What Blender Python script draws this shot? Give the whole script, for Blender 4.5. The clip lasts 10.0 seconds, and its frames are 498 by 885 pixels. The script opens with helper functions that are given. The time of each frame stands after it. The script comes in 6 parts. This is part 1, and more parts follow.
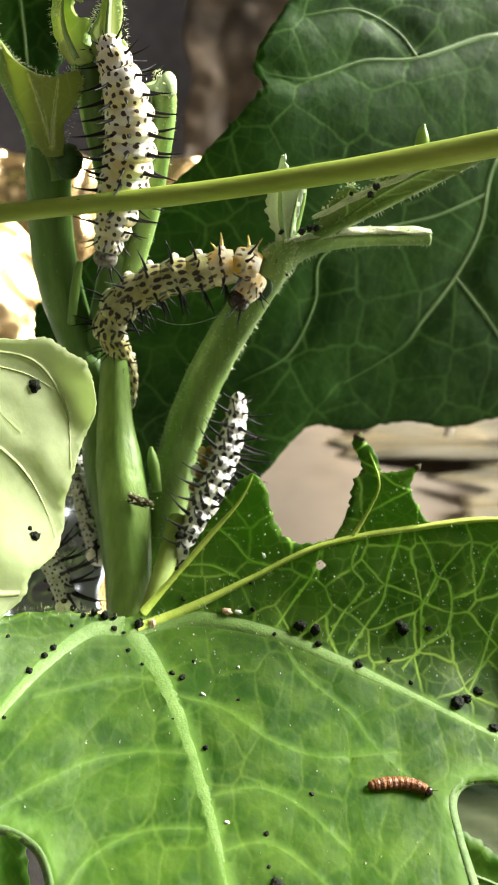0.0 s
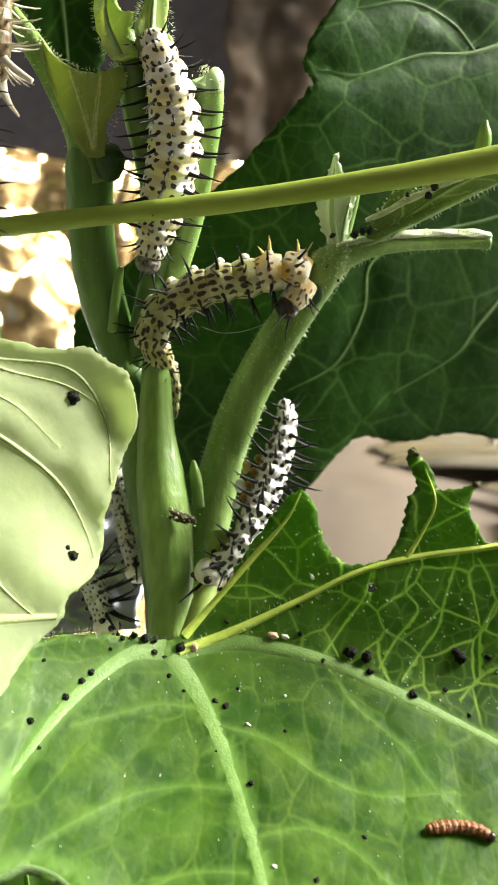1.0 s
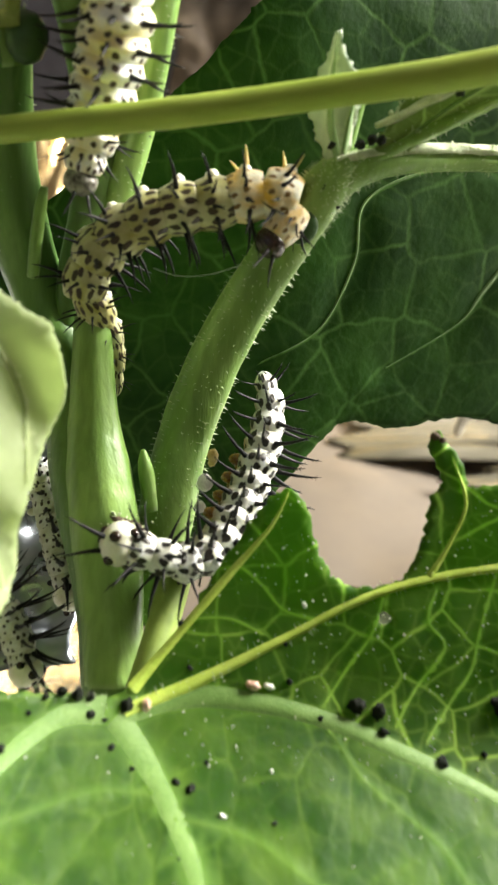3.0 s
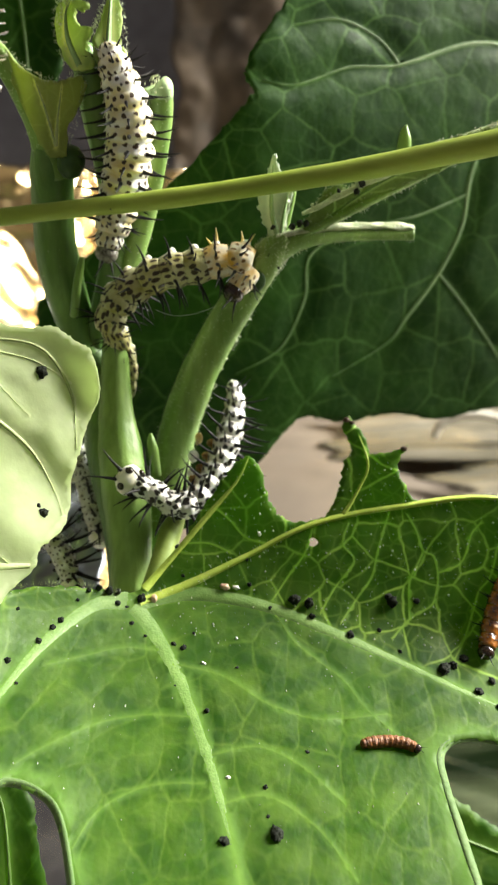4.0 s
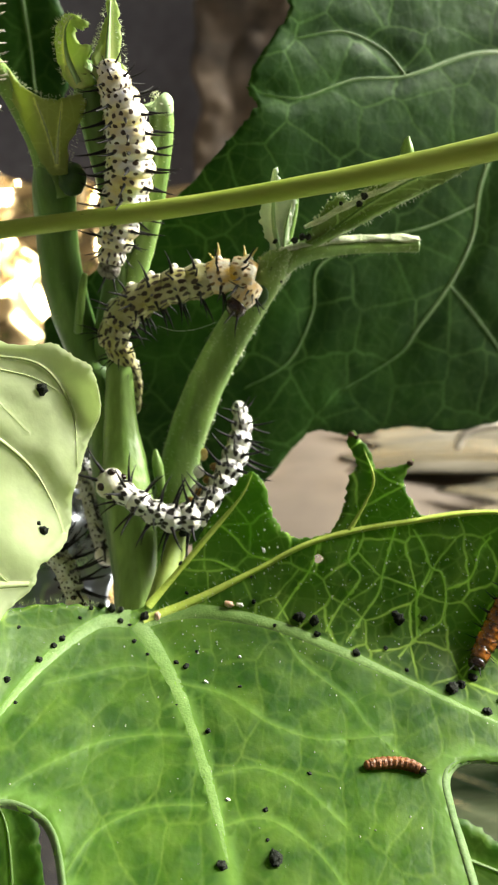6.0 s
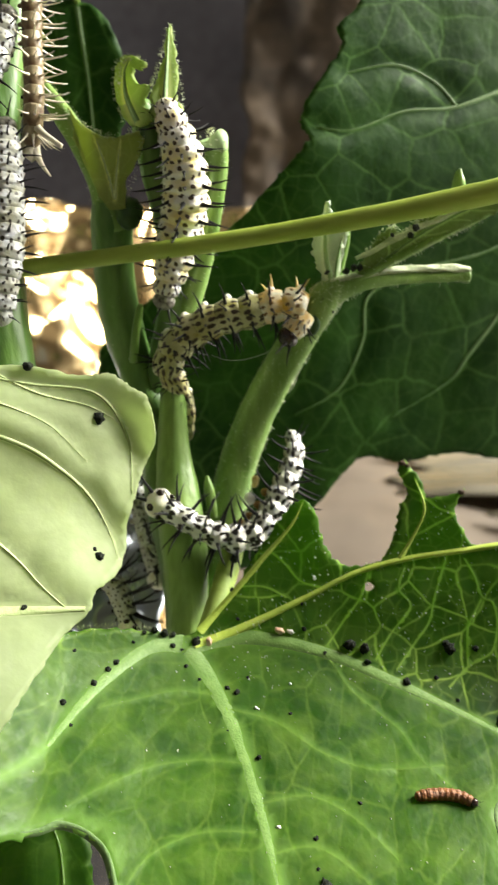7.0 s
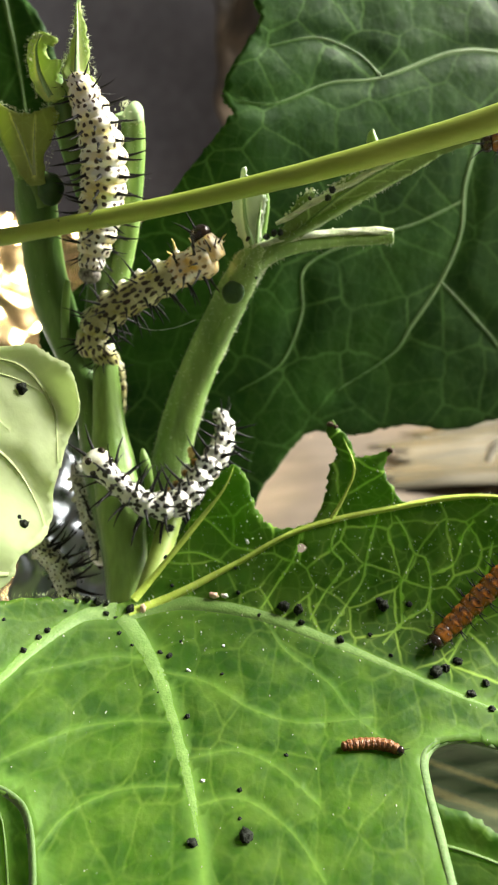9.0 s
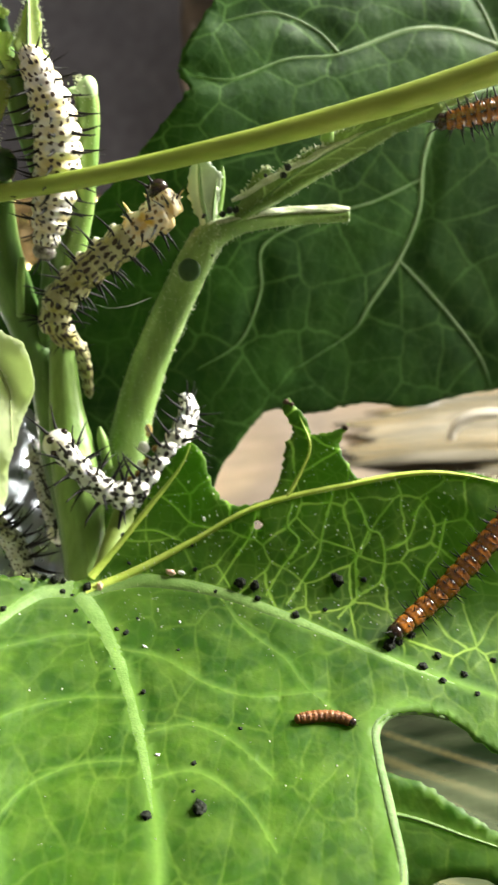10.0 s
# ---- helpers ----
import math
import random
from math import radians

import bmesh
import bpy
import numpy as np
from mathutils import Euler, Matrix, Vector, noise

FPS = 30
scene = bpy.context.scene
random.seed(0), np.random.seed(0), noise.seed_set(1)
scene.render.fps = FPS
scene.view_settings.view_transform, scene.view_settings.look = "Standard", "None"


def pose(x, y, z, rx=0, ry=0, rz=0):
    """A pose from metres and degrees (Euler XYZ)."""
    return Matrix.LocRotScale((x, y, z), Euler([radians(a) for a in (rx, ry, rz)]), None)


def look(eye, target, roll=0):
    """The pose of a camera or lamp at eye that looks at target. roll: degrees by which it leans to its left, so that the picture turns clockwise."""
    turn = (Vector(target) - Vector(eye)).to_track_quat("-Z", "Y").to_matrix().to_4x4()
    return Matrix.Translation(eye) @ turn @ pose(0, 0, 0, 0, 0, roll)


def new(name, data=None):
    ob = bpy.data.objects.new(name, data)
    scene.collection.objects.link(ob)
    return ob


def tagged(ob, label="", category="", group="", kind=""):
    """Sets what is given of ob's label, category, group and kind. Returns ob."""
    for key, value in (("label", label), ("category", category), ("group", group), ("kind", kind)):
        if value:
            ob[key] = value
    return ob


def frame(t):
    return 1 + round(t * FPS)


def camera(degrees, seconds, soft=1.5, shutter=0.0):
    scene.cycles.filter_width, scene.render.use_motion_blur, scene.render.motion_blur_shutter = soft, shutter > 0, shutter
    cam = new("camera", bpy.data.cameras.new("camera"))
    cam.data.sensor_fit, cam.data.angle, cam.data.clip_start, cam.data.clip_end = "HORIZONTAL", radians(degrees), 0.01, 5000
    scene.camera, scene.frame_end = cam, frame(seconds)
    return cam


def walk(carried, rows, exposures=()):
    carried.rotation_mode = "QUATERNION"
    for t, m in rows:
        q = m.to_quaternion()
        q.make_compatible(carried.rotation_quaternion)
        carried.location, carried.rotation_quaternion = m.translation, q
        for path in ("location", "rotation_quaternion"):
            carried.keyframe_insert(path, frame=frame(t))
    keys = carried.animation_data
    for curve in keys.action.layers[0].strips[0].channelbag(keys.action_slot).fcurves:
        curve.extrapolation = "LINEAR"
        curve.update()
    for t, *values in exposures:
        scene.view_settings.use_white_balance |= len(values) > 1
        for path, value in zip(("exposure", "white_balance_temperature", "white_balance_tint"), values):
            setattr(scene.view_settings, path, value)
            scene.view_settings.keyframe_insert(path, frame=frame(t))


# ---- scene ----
cam = camera(32.0, 10.0, soft=1.5, shutter=0.4)
cam.data.dof.use_dof = True
cam.data.dof.focus_distance = 0.086
cam.data.dof.aperture_fstop = 62.0
PATH = [
    (0, (-0.00114, 0.00980, 1.00029), (0.00018, 0.10557, 0.97149), 1.09),
    (0.5, (-0.00211, 0.01035, 0.99943), (-0.00162, 0.10662, 0.97232), 1.13),
    (1, (-0.00242, 0.01481, 0.99993), (-0.00521, 0.11068, 0.97150), 0.76),
    (1.5, (-0.00669, 0.02412, 0.99688), (-0.01018, 0.12031, 0.96947), 0.73),
    (2, (-0.00509, 0.04174, 0.99258), (-0.00438, 0.13777, 0.96454), 1.21),
    (2.5, (-0.00548, 0.04525, 0.99146), (-0.00171, 0.14099, 0.96272), 1.70),
    (3, (-0.00522, 0.03731, 0.99225), (-0.00140, 0.13295, 0.96328), 1.78),
    (3.2, (-0.00540, 0.03182, 0.99321), (-0.00054, 0.12738, 0.96413), 1.86),
    (4.3, (-0.00039, -0.00020, 0.99975), (0.00039, 0.09628, 0.97346), 0.19),
    (4.5, (0.00000, 0.00000, 1.00000), (0.00000, 0.09659, 0.97412), 0.00),
    (5, (0.00089, 0.00592, 0.99871), (0.00135, 0.10214, 0.97145), -0.02),
    (5.2, (0.00162, 0.00782, 0.99801), (0.00238, 0.10395, 0.97045), 0.01),
    (6.5, (0.00069, 0.00330, 0.99907), (-0.00221, 0.10020, 0.97451), -0.45),
    (7, (0.00038, 0.00371, 1.00008), (-0.00561, 0.10063, 0.97618), -0.62),
    (7.5, (-0.00827, 0.00702, 1.00342), (-0.01747, 0.10344, 0.97853), -0.43),
    (8, (0.00294, 0.00493, 0.99923), (-0.00390, 0.10196, 0.97607), -1.78),
    (8.5, (0.00821, 0.00499, 0.99492), (0.00213, 0.10218, 0.97211), -2.69),
    (9, (0.00930, 0.00235, 0.99420), (0.00275, 0.09967, 0.97209), -3.11),
    (9.5, (0.01040, 0.00098, 0.99540), (0.00342, 0.09807, 0.97240), -3.45),
    (10, (0.01089, 0.00198, 0.99408), (0.00771, 0.09890, 0.96943), -2.84),
]
walk(cam, [(t, look(eye, target, roll)) for t, eye, target, roll in PATH], exposures=((0.0, 0.38), (1.5, 0.28), (2.0, 0.46), (2.5, 0.52), (3.0, 0.42), (4.2, 0.2), (5.0, 0.22), (6.5, 0.2), (7.2, 0.05), (7.8, 0.08), (8.5, 0.26), (9.0, 0.32), (10.0, 0.52)))

# ---- world and light ----
world = bpy.data.worlds.new("world")
scene.world = world
world.use_nodes = True
sky = world.node_tree.nodes.new("ShaderNodeTexSky")
sky.sky_type, sky.sun_disc = "NISHITA", False
sky.sun_elevation, sky.sun_rotation = radians(40), radians(70)
world.node_tree.links.new(sky.outputs[0], world.node_tree.nodes["Background"].inputs[0])
world.node_tree.nodes["Background"].inputs[1].default_value = 0.04
scene.view_settings.exposure = 0.0


def window_or_fill_light(name, eye, target, wide, high, power, colour):
    data = bpy.data.lights.new(name, "AREA")
    data.shape, data.size, data.size_y, data.energy, data.color = "RECTANGLE", wide, high, power, colour
    ob = new(name, data)
    ob.matrix_world = look(eye, target)
    return ob


window_or_fill_light("window_or_fill_light", (0.98, 0.44, 1.70), (0.0, 0.15, 1.12), 0.6, 0.7, 86, (1.0, 0.97, 0.86))
# Added weak fill from the front; no real window stands there.
window_or_fill_light("window_or_fill_light", (-0.6, -1.88, 1.7), (-0.6, 0, 1.6), 1.0, 1.0, 0.35, (1.0, 0.97, 0.92))

# ---- plan: millimetres across, up and away, leaning with the plant ----
LEAN = Matrix.Rotation(radians(-15), 3, "X")
BASE = Vector((0, 0, 1.0))


def fan(x, h, drawn, d):
    """The plan point in which the line from the plan's origin through (x, h, drawn) comes to the distance d."""
    return x * d / drawn, h * d / drawn, d


def at(x, h, d, sway=True):
    """A place of the plan in the world. The front plant sways: its middle lies back and its tips come forward."""
    if sway and d < 118:
        by = np.interp(h, (-45, -20, -10, 0, 12, 25, 40, 55), (2.0, 4.0, 5.0, 5.5, 4.5, 1.5, -5.0, -6.0)) * np.interp(x, (-30, -23), (0.0, 1.0))
        x, h, d = fan(x, h, d, d + by)
    return BASE + LEAN @ Vector((x, d, h)) / 1000


AWAY, ABOVE, ACROSS = LEAN @ Vector((0, 1, 0)), LEAN @ Vector((0, 0, 1)), Vector((1, 0, 0))


# ---- materials ----
def material(name):
    m = bpy.data.materials.new(name)
    m.use_nodes = True
    n = m.node_tree.nodes
    return m, n, m.node_tree.links, n["Principled BSDF"], n["Material Output"]


def mix_rgb(n, l, fac, a, b, blend="MIX"):
    x = n.new("ShaderNodeMix")
    x.data_type, x.blend_type = "RGBA", blend
    for socket, v in ((x.inputs[0], fac), (x.inputs[6], a), (x.inputs[7], b)):
        if isinstance(v, (int, float)):
            socket.default_value = v
        elif isinstance(v, tuple):
            socket.default_value = (*v, 1)
        else:
            l.new(v, socket)
    return x.outputs[2]


def ramp(n, l, value, a, b, lo=0.0, hi=1.0):
    x = n.new("ShaderNodeMapRange")
    l.new(value, x.inputs[0])
    for k, v in ((1, a), (2, b), (3, lo), (4, hi)):
        x.inputs[k].default_value = v
    return x.outputs[0]


def noise_of(n, l, coord, scale, detail=4.0, rough=0.55):
    x = n.new("ShaderNodeTexNoise")
    x.inputs["Scale"].default_value, x.inputs["Detail"].default_value, x.inputs["Roughness"].default_value = scale, detail, rough
    l.new(coord, x.inputs["Vector"])
    return x.outputs["Fac"]


def bump_of(n, l, height, strength, distance, p, after=None):
    x = n.new("ShaderNodeBump")
    x.inputs["Strength"].default_value, x.inputs["Distance"].default_value = strength, distance
    l.new(height, x.inputs["Height"])
    if after is not None:
        l.new(after, x.inputs["Normal"])
    l.new(x.outputs[0], p.inputs["Normal"])
    return x.outputs[0]


def leaf_material(name, dark, light, vein, through_col, thin=0.35, rough=0.42, cell=260.0, lines=0.7, gloss=0.3, sheen=0.0, band=None, pillow=0.1):
    m, n, l, p, out = material(name)
    co = n.new("ShaderNodeTexCoord").outputs["Object"]
    big = noise_of(n, l, co, 70, 3)
    fine = noise_of(n, l, co, 900, 3)
    flat = n.new("ShaderNodeTexCoord").outputs["UV"]
    warp = n.new("ShaderNodeTexNoise")
    warp.inputs["Scale"].default_value = 260
    l.new(flat, warp.inputs["Vector"])
    bent = n.new("ShaderNodeMix")
    bent.data_type, bent.blend_type = "RGBA", "LINEAR_LIGHT"
    bent.inputs[0].default_value = 0.0008
    l.new(flat, bent.inputs[6])
    l.new(warp.outputs["Color"], bent.inputs[7])
    edge = []
    for s in (cell, cell * 2.6):
        v = n.new("ShaderNodeTexVoronoi")
        v.feature, v.voronoi_dimensions = "DISTANCE_TO_EDGE", "2D"
        v.inputs["Scale"].default_value = s
        l.new(bent.outputs[2], v.inputs["Vector"])
        edge.append(v.outputs["Distance"])
    net = ramp(n, l, edge[0], 0.004, 0.048, 1.0, 0.0)
    small = ramp(n, l, edge[1], 0.0, 0.11, 1.0, 0.0)
    base = mix_rgb(n, l, ramp(n, l, big, 0.35, 0.65), dark, light)
    base = mix_rgb(n, l, ramp(n, l, noise_of(n, l, co, 150, 5, 0.7), 0.45, 0.62, 0.0, 0.55), base, tuple(c * 0.75 for c in dark))
    base = mix_rgb(n, l, ramp(n, l, fine, 0.3, 0.7, 0.0, 0.35), base, tuple(c * 0.6 for c in dark))
    base = mix_rgb(n, l, ramp(n, l, noise_of(n, l, co, 260, 5), 0.42, 0.7, 0.0, 0.3), base, tuple(0.5 * (a + b) for a, b in zip(light, vein)))
    k = n.new("ShaderNodeMath")
    k.operation = "MULTIPLY"
    there = n.new("ShaderNodeAttribute")
    there.attribute_name = "net"
    patch = n.new("ShaderNodeMath")
    patch.operation = "MULTIPLY"
    l.new(ramp(n, l, noise_of(n, l, co, 110, 2), 0.34, 0.6, lines * 0.35, lines), patch.inputs[0])
    l.new(there.outputs["Fac"], patch.inputs[1])
    l.new(patch.outputs[0], k.inputs[1])
    l.new(net, k.inputs[0])
    k2 = n.new("ShaderNodeMath")
    k2.operation = "MULTIPLY"
    l.new(small, k2.inputs[0])
    l.new(ramp(n, l, patch.outputs[0], 0.0, 1.0, 0.03, 0.32), k2.inputs[1])
    base = mix_rgb(n, l, k2.outputs[0], base, vein)
    base = mix_rgb(n, l, k.outputs[0], base, vein)
    rib = n.new("ShaderNodeAttribute")
    rib.attribute_name = "rib"
    base = mix_rgb(n, l, ramp(n, l, rib.outputs["Fac"], 0.1, 0.7, 0.0, 0.85), base, band or vein)
    thread = n.new("ShaderNodeAttribute")
    thread.attribute_name = "fine_vein"
    patchy = ramp(n, l, noise_of(n, l, co, 45, 2), 0.35, 0.65, 0.4, 0.95)
    soft_line = n.new("ShaderNodeMath")
    soft_line.operation = "MULTIPLY"
    l.new(ramp(n, l, thread.outputs["Fac"], 0.0, 0.9), soft_line.inputs[0])
    l.new(patchy, soft_line.inputs[1])
    strand = soft_line.outputs[0]
    base = mix_rgb(n, l, strand, base, vein)
    l.new(base, p.inputs["Base Color"])
    l.new(ramp(n, l, fine, 0.3, 0.7, rough - 0.06, rough + 0.12), p.inputs["Roughness"])
    p.inputs["Specular IOR Level"].default_value = gloss
    p.inputs["Sheen Weight"].default_value = sheen
    p.inputs["Sheen Roughness"].default_value = 0.4
    mid = noise_of(n, l, co, 330, 4)
    b = bump_of(n, l, ramp(n, l, edge[0], 0.0, 0.35), pillow, 0.0004, p)
    b = bump_of(n, l, mid, 0.38, 0.0006, p, b)
    bump_of(n, l, fine, 0.12, 0.0002, p, b)
    tr = n.new("ShaderNodeBsdfTranslucent")
    tint = mix_rgb(n, l, k.outputs[0], mix_rgb(n, l, ramp(n, l, big, 0.35, 0.65), tuple(c * 0.7 for c in through_col), through_col), tuple(min(1.0, c * 1.7) for c in through_col))
    tint = mix_rgb(n, l, ramp(n, l, rib.outputs["Fac"], 0.1, 0.7, 0.0, 0.8), tint, tuple(min(1.0, c * 2.0) for c in through_col))
    tint = mix_rgb(n, l, strand, tint, tuple(min(1.0, c * 2.4) for c in through_col))
    l.new(tint, tr.inputs["Color"])
    mx = n.new("ShaderNodeMixShader")
    mx.inputs[0].default_value = thin
    l.new(p.outputs[0], mx.inputs[1])
    l.new(tr.outputs[0], mx.inputs[2])
    l.new(mx.outputs[0], out.inputs[0])
    return m


def skin_material(name, a, b, scale=300.0, rough=0.45, sub=0.0, bump=0.25, stretch=(1, 1, 1), spec=0.4):
    """Two colours mottled at two scales, with fine relief."""
    m, n, l, p, out = material(name)
    co = n.new("ShaderNodeTexCoord").outputs["Object"]
    mp = n.new("ShaderNodeMapping")
    mp.inputs["Scale"].default_value = stretch
    l.new(co, mp.inputs["Vector"])
    big, fine = noise_of(n, l, mp.outputs[0], scale, 4), noise_of(n, l, mp.outputs[0], scale * 6, 3)
    base = mix_rgb(n, l, ramp(n, l, big, 0.35, 0.65), a, b)
    base = mix_rgb(n, l, ramp(n, l, fine, 0.35, 0.75, 0.0, 0.4), base, tuple(c * 0.65 for c in a))
    l.new(base, p.inputs["Base Color"])
    l.new(ramp(n, l, fine, 0.3, 0.7, rough - 0.08, rough + 0.1), p.inputs["Roughness"])
    p.inputs["Specular IOR Level"].default_value = spec
    bump_of(n, l, fine, bump, 0.0003, p)
    if sub:
        p.inputs["Subsurface Weight"].default_value = sub
        p.inputs["Subsurface Radius"].default_value = (0.4, 0.5, 0.2)
        p.inputs["Subsurface Scale"].default_value = 0.001
    return m


def caterpillar_material(name, body, shade, spot, reach=0.27, belly=None, rough=0.35, coat=0.0, scatter=0.5, oval=1.0, around=12):
    """Soft skin with rows of dark spots that run on from ring to ring, and a belly of a second colour."""
    m, n, l, p, out = material(name)
    tc = n.new("ShaderNodeTexCoord")
    stretch = n.new("ShaderNodeMapping")
    stretch.inputs["Scale"].default_value = (around, 1.75 * oval, 1)
    l.new(tc.outputs["UV"], stretch.inputs["Vector"])
    even = n.new("ShaderNodeMapping")
    even.inputs["Scale"].default_value = (7, 1, 1)
    l.new(tc.outputs["UV"], even.inputs["Vector"])
    wide = even.outputs[0]
    v = n.new("ShaderNodeTexVoronoi")
    v.voronoi_dimensions = "2D"
    v.inputs["Scale"].default_value, v.inputs["Randomness"].default_value = 1.0, scatter
    l.new(stretch.outputs[0], v.inputs["Vector"])
    big, fine = noise_of(n, l, wide, 0.8, 3), noise_of(n, l, wide, 9, 3)
    uneven = n.new("ShaderNodeMath")
    uneven.operation = "ADD"
    l.new(v.outputs["Distance"], uneven.inputs[0])
    l.new(ramp(n, l, noise_of(n, l, wide, 3.4, 2), 0.3, 0.7, -0.09, 0.13), uneven.inputs[1])
    base = mix_rgb(n, l, ramp(n, l, big, 0.40, 0.66), body, shade)
    split = n.new("ShaderNodeSeparateXYZ")
    l.new(tc.outputs["UV"], split.inputs[0])
    off = n.new("ShaderNodeMath")
    off.operation, off.inputs[1].default_value = "SUBTRACT", 0.5
    l.new(split.outputs[0], off.inputs[0])
    size = n.new("ShaderNodeMath")
    size.operation = "ABSOLUTE"
    l.new(off.outputs[0], size.inputs[0])
    base = mix_rgb(n, l, ramp(n, l, size.outputs[0], 0.27, 0.40), base, belly or shade)
    base = mix_rgb(n, l, ramp(n, l, uneven.outputs[0], reach - 0.04, reach + 0.04, 1.0, 0.0), base, spot)
    l.new(base, p.inputs["Base Color"])
    l.new(ramp(n, l, fine, 0.3, 0.7, rough - 0.1, rough + 0.15), p.inputs["Roughness"])
    p.inputs["Coat Weight"].default_value, p.inputs["Coat Roughness"].default_value = coat, 0.08
    p.inputs["Subsurface Weight"].default_value = 0.2
    p.inputs["Subsurface Radius"].default_value = (0.45, 0.42, 0.25)
    p.inputs["Subsurface Scale"].default_value = 0.0006
    lumps = bump_of(n, l, noise_of(n, l, wide, 2.6, 3), 0.4, 0.0004, p)
    bump_of(n, l, fine, 0.3, 0.00015, p, lumps)
    return m


LEAF = leaf_material("leaf_green", (0.019, 0.068, 0.004), (0.049, 0.124, 0.009), (0.38, 0.57, 0.09), (0.25, 0.54, 0.02), 0.36, 0.48, 215.0, 0.8, 0.22, 0.0, (0.15, 0.27, 0.055), 0.16)
# Deep green, darkened further to hold the shade on the leaves behind.
LEAF_DARK_SHADED = leaf_material("leaf_dark_shaded", (0.009, 0.040, 0.003), (0.025, 0.085, 0.007), (0.095, 0.20, 0.045), (0.05, 0.15, 0.008), 0.2, 0.56, 135.0, 0.6, 0.12, pillow=0.17)
LEAF_PALE = leaf_material("leaf_pale", (0.50, 0.58, 0.33), (0.62, 0.69, 0.44), (0.44, 0.53, 0.24), (0.70, 0.82, 0.43), 0.64, 0.5, 120.0, 0.12)
LEAF_STUB = leaf_material("leaf_grey_green", (0.47, 0.58, 0.42), (0.60, 0.69, 0.54), (0.62, 0.70, 0.52), (0.46, 0.58, 0.34), 0.3, 0.5, 400.0, 0.15)
LEAF_BRIGHT = leaf_material("leaf_bright", (0.38, 0.52, 0.14), (0.52, 0.66, 0.24), (0.62, 0.72, 0.36), (0.50, 0.68, 0.16), 0.45, 0.42, 420.0, 0.2)
LEAF_CHEWED = leaf_material("leaf_chewed", (0.17, 0.26, 0.07), (0.28, 0.39, 0.14), (0.45, 0.56, 0.28), (0.25, 0.38, 0.08), 0.35, 0.5, 700.0, 0.25)
LEAF_OLIVE = leaf_material("leaf_olive", (0.30, 0.38, 0.10), (0.42, 0.49, 0.16), (0.50, 0.56, 0.25), (0.45, 0.54, 0.11), 0.5, 0.45, 300.0, 0.2)
VEIN = skin_material("vein_pale_green", (0.12, 0.23, 0.045), (0.17, 0.29, 0.07), 700, 0.5, 0.1, 0.2)
# Brighter copy of the vein green that paints the glow of backlit ribs.
VEIN_BACKLIT = skin_material("vein_backlit_yellow_green", (0.42, 0.56, 0.08), (0.54, 0.68, 0.13), 700, 0.45, 0.1, 0.2)
VEIN_DARK = skin_material("vein_grey_green", (0.12, 0.22, 0.07), (0.17, 0.28, 0.10), 500, 0.5)
VEIN_PALE = skin_material("vein_olive", (0.36, 0.45, 0.19), (0.43, 0.51, 0.24), 500, 0.5)
STEM = skin_material("stem_green", (0.062, 0.140, 0.028), (0.150, 0.265, 0.065), 220, 0.36, 0.1, 0.35, (1, 1, 0.18))
STEM_PALE = skin_material("shoot_green", (0.13, 0.24, 0.045), (0.25, 0.39, 0.10), 220, 0.4, 0.1, 0.35, (1, 1, 0.2))
PETIOLE_SOFT = skin_material("petiole_pale_green", (0.22, 0.31, 0.055), (0.30, 0.40, 0.09), 160, 0.5, 0.1, 0.2)
PETIOLE = skin_material("petiole_yellow_green", (0.25, 0.355, 0.04), (0.36, 0.46, 0.075), 120, 0.5, 0.2, 0.3, (0.3, 1, 1))
TORN = skin_material("torn_fibre", (0.42, 0.50, 0.28), (0.64, 0.70, 0.48), 900, 0.6, 0.1, 0.8)
MARGIN = skin_material("leaf_margin_pale", (0.09, 0.16, 0.05), (0.13, 0.205, 0.075), 500, 0.62, 0.1, 0.3, (1, 1, 1), 0.2)
RIM = skin_material("plastic_rim", (0.48, 0.45, 0.38), (0.60, 0.57, 0.50), 60, 0.3)
STUB_PALE = skin_material("stub_grey_green", (0.24, 0.38, 0.16), (0.38, 0.52, 0.26), 260, 0.5, 0.1, 0.4, (1, 1, 0.2))
GLAND = skin_material("gland_dark", (0.022, 0.065, 0.012), (0.038, 0.095, 0.018), 300, 0.4)
DRY = skin_material("dry_brown", (0.035, 0.02, 0.01), (0.09, 0.055, 0.025), 900, 0.7, 0.0, 0.6)
HAIR = skin_material("hair_pale", (0.5, 0.6, 0.35), (0.65, 0.7, 0.5), 500, 0.5)
# Yellow tone and belly paint the dim, light-soaked side of a white body.
WHITE_SKIN = caterpillar_material("caterpillar_white", (0.82, 0.82, 0.80), (0.74, 0.65, 0.27), (0.045, 0.024, 0.012), 0.255, (0.66, 0.58, 0.22), scatter=0.4, around=14)
BOLD_SKIN = caterpillar_material("caterpillar_white_bold", (0.82, 0.82, 0.80), (0.70, 0.70, 0.62), (0.02, 0.016, 0.012), 0.35, (0.24, 0.11, 0.03), scatter=0.7, oval=0.95, around=11)
BROWN_SKIN = caterpillar_material("caterpillar_brown", (0.20, 0.10, 0.03), (0.09, 0.04, 0.012), (0.03, 0.015, 0.008), 0.25)
GREEN_SKIN = caterpillar_material("caterpillar_olive", (0.30, 0.31, 0.09), (0.20, 0.20, 0.05), (0.05, 0.04, 0.015), 0.2)
# White skin again, with bluish shade put into its colour.
WHITE_SKIN_SHADED = caterpillar_material("caterpillar_white_shaded", (0.52, 0.54, 0.56), (0.36, 0.36, 0.26), (0.03, 0.022, 0.015), 0.22, scatter=0.45, around=14)
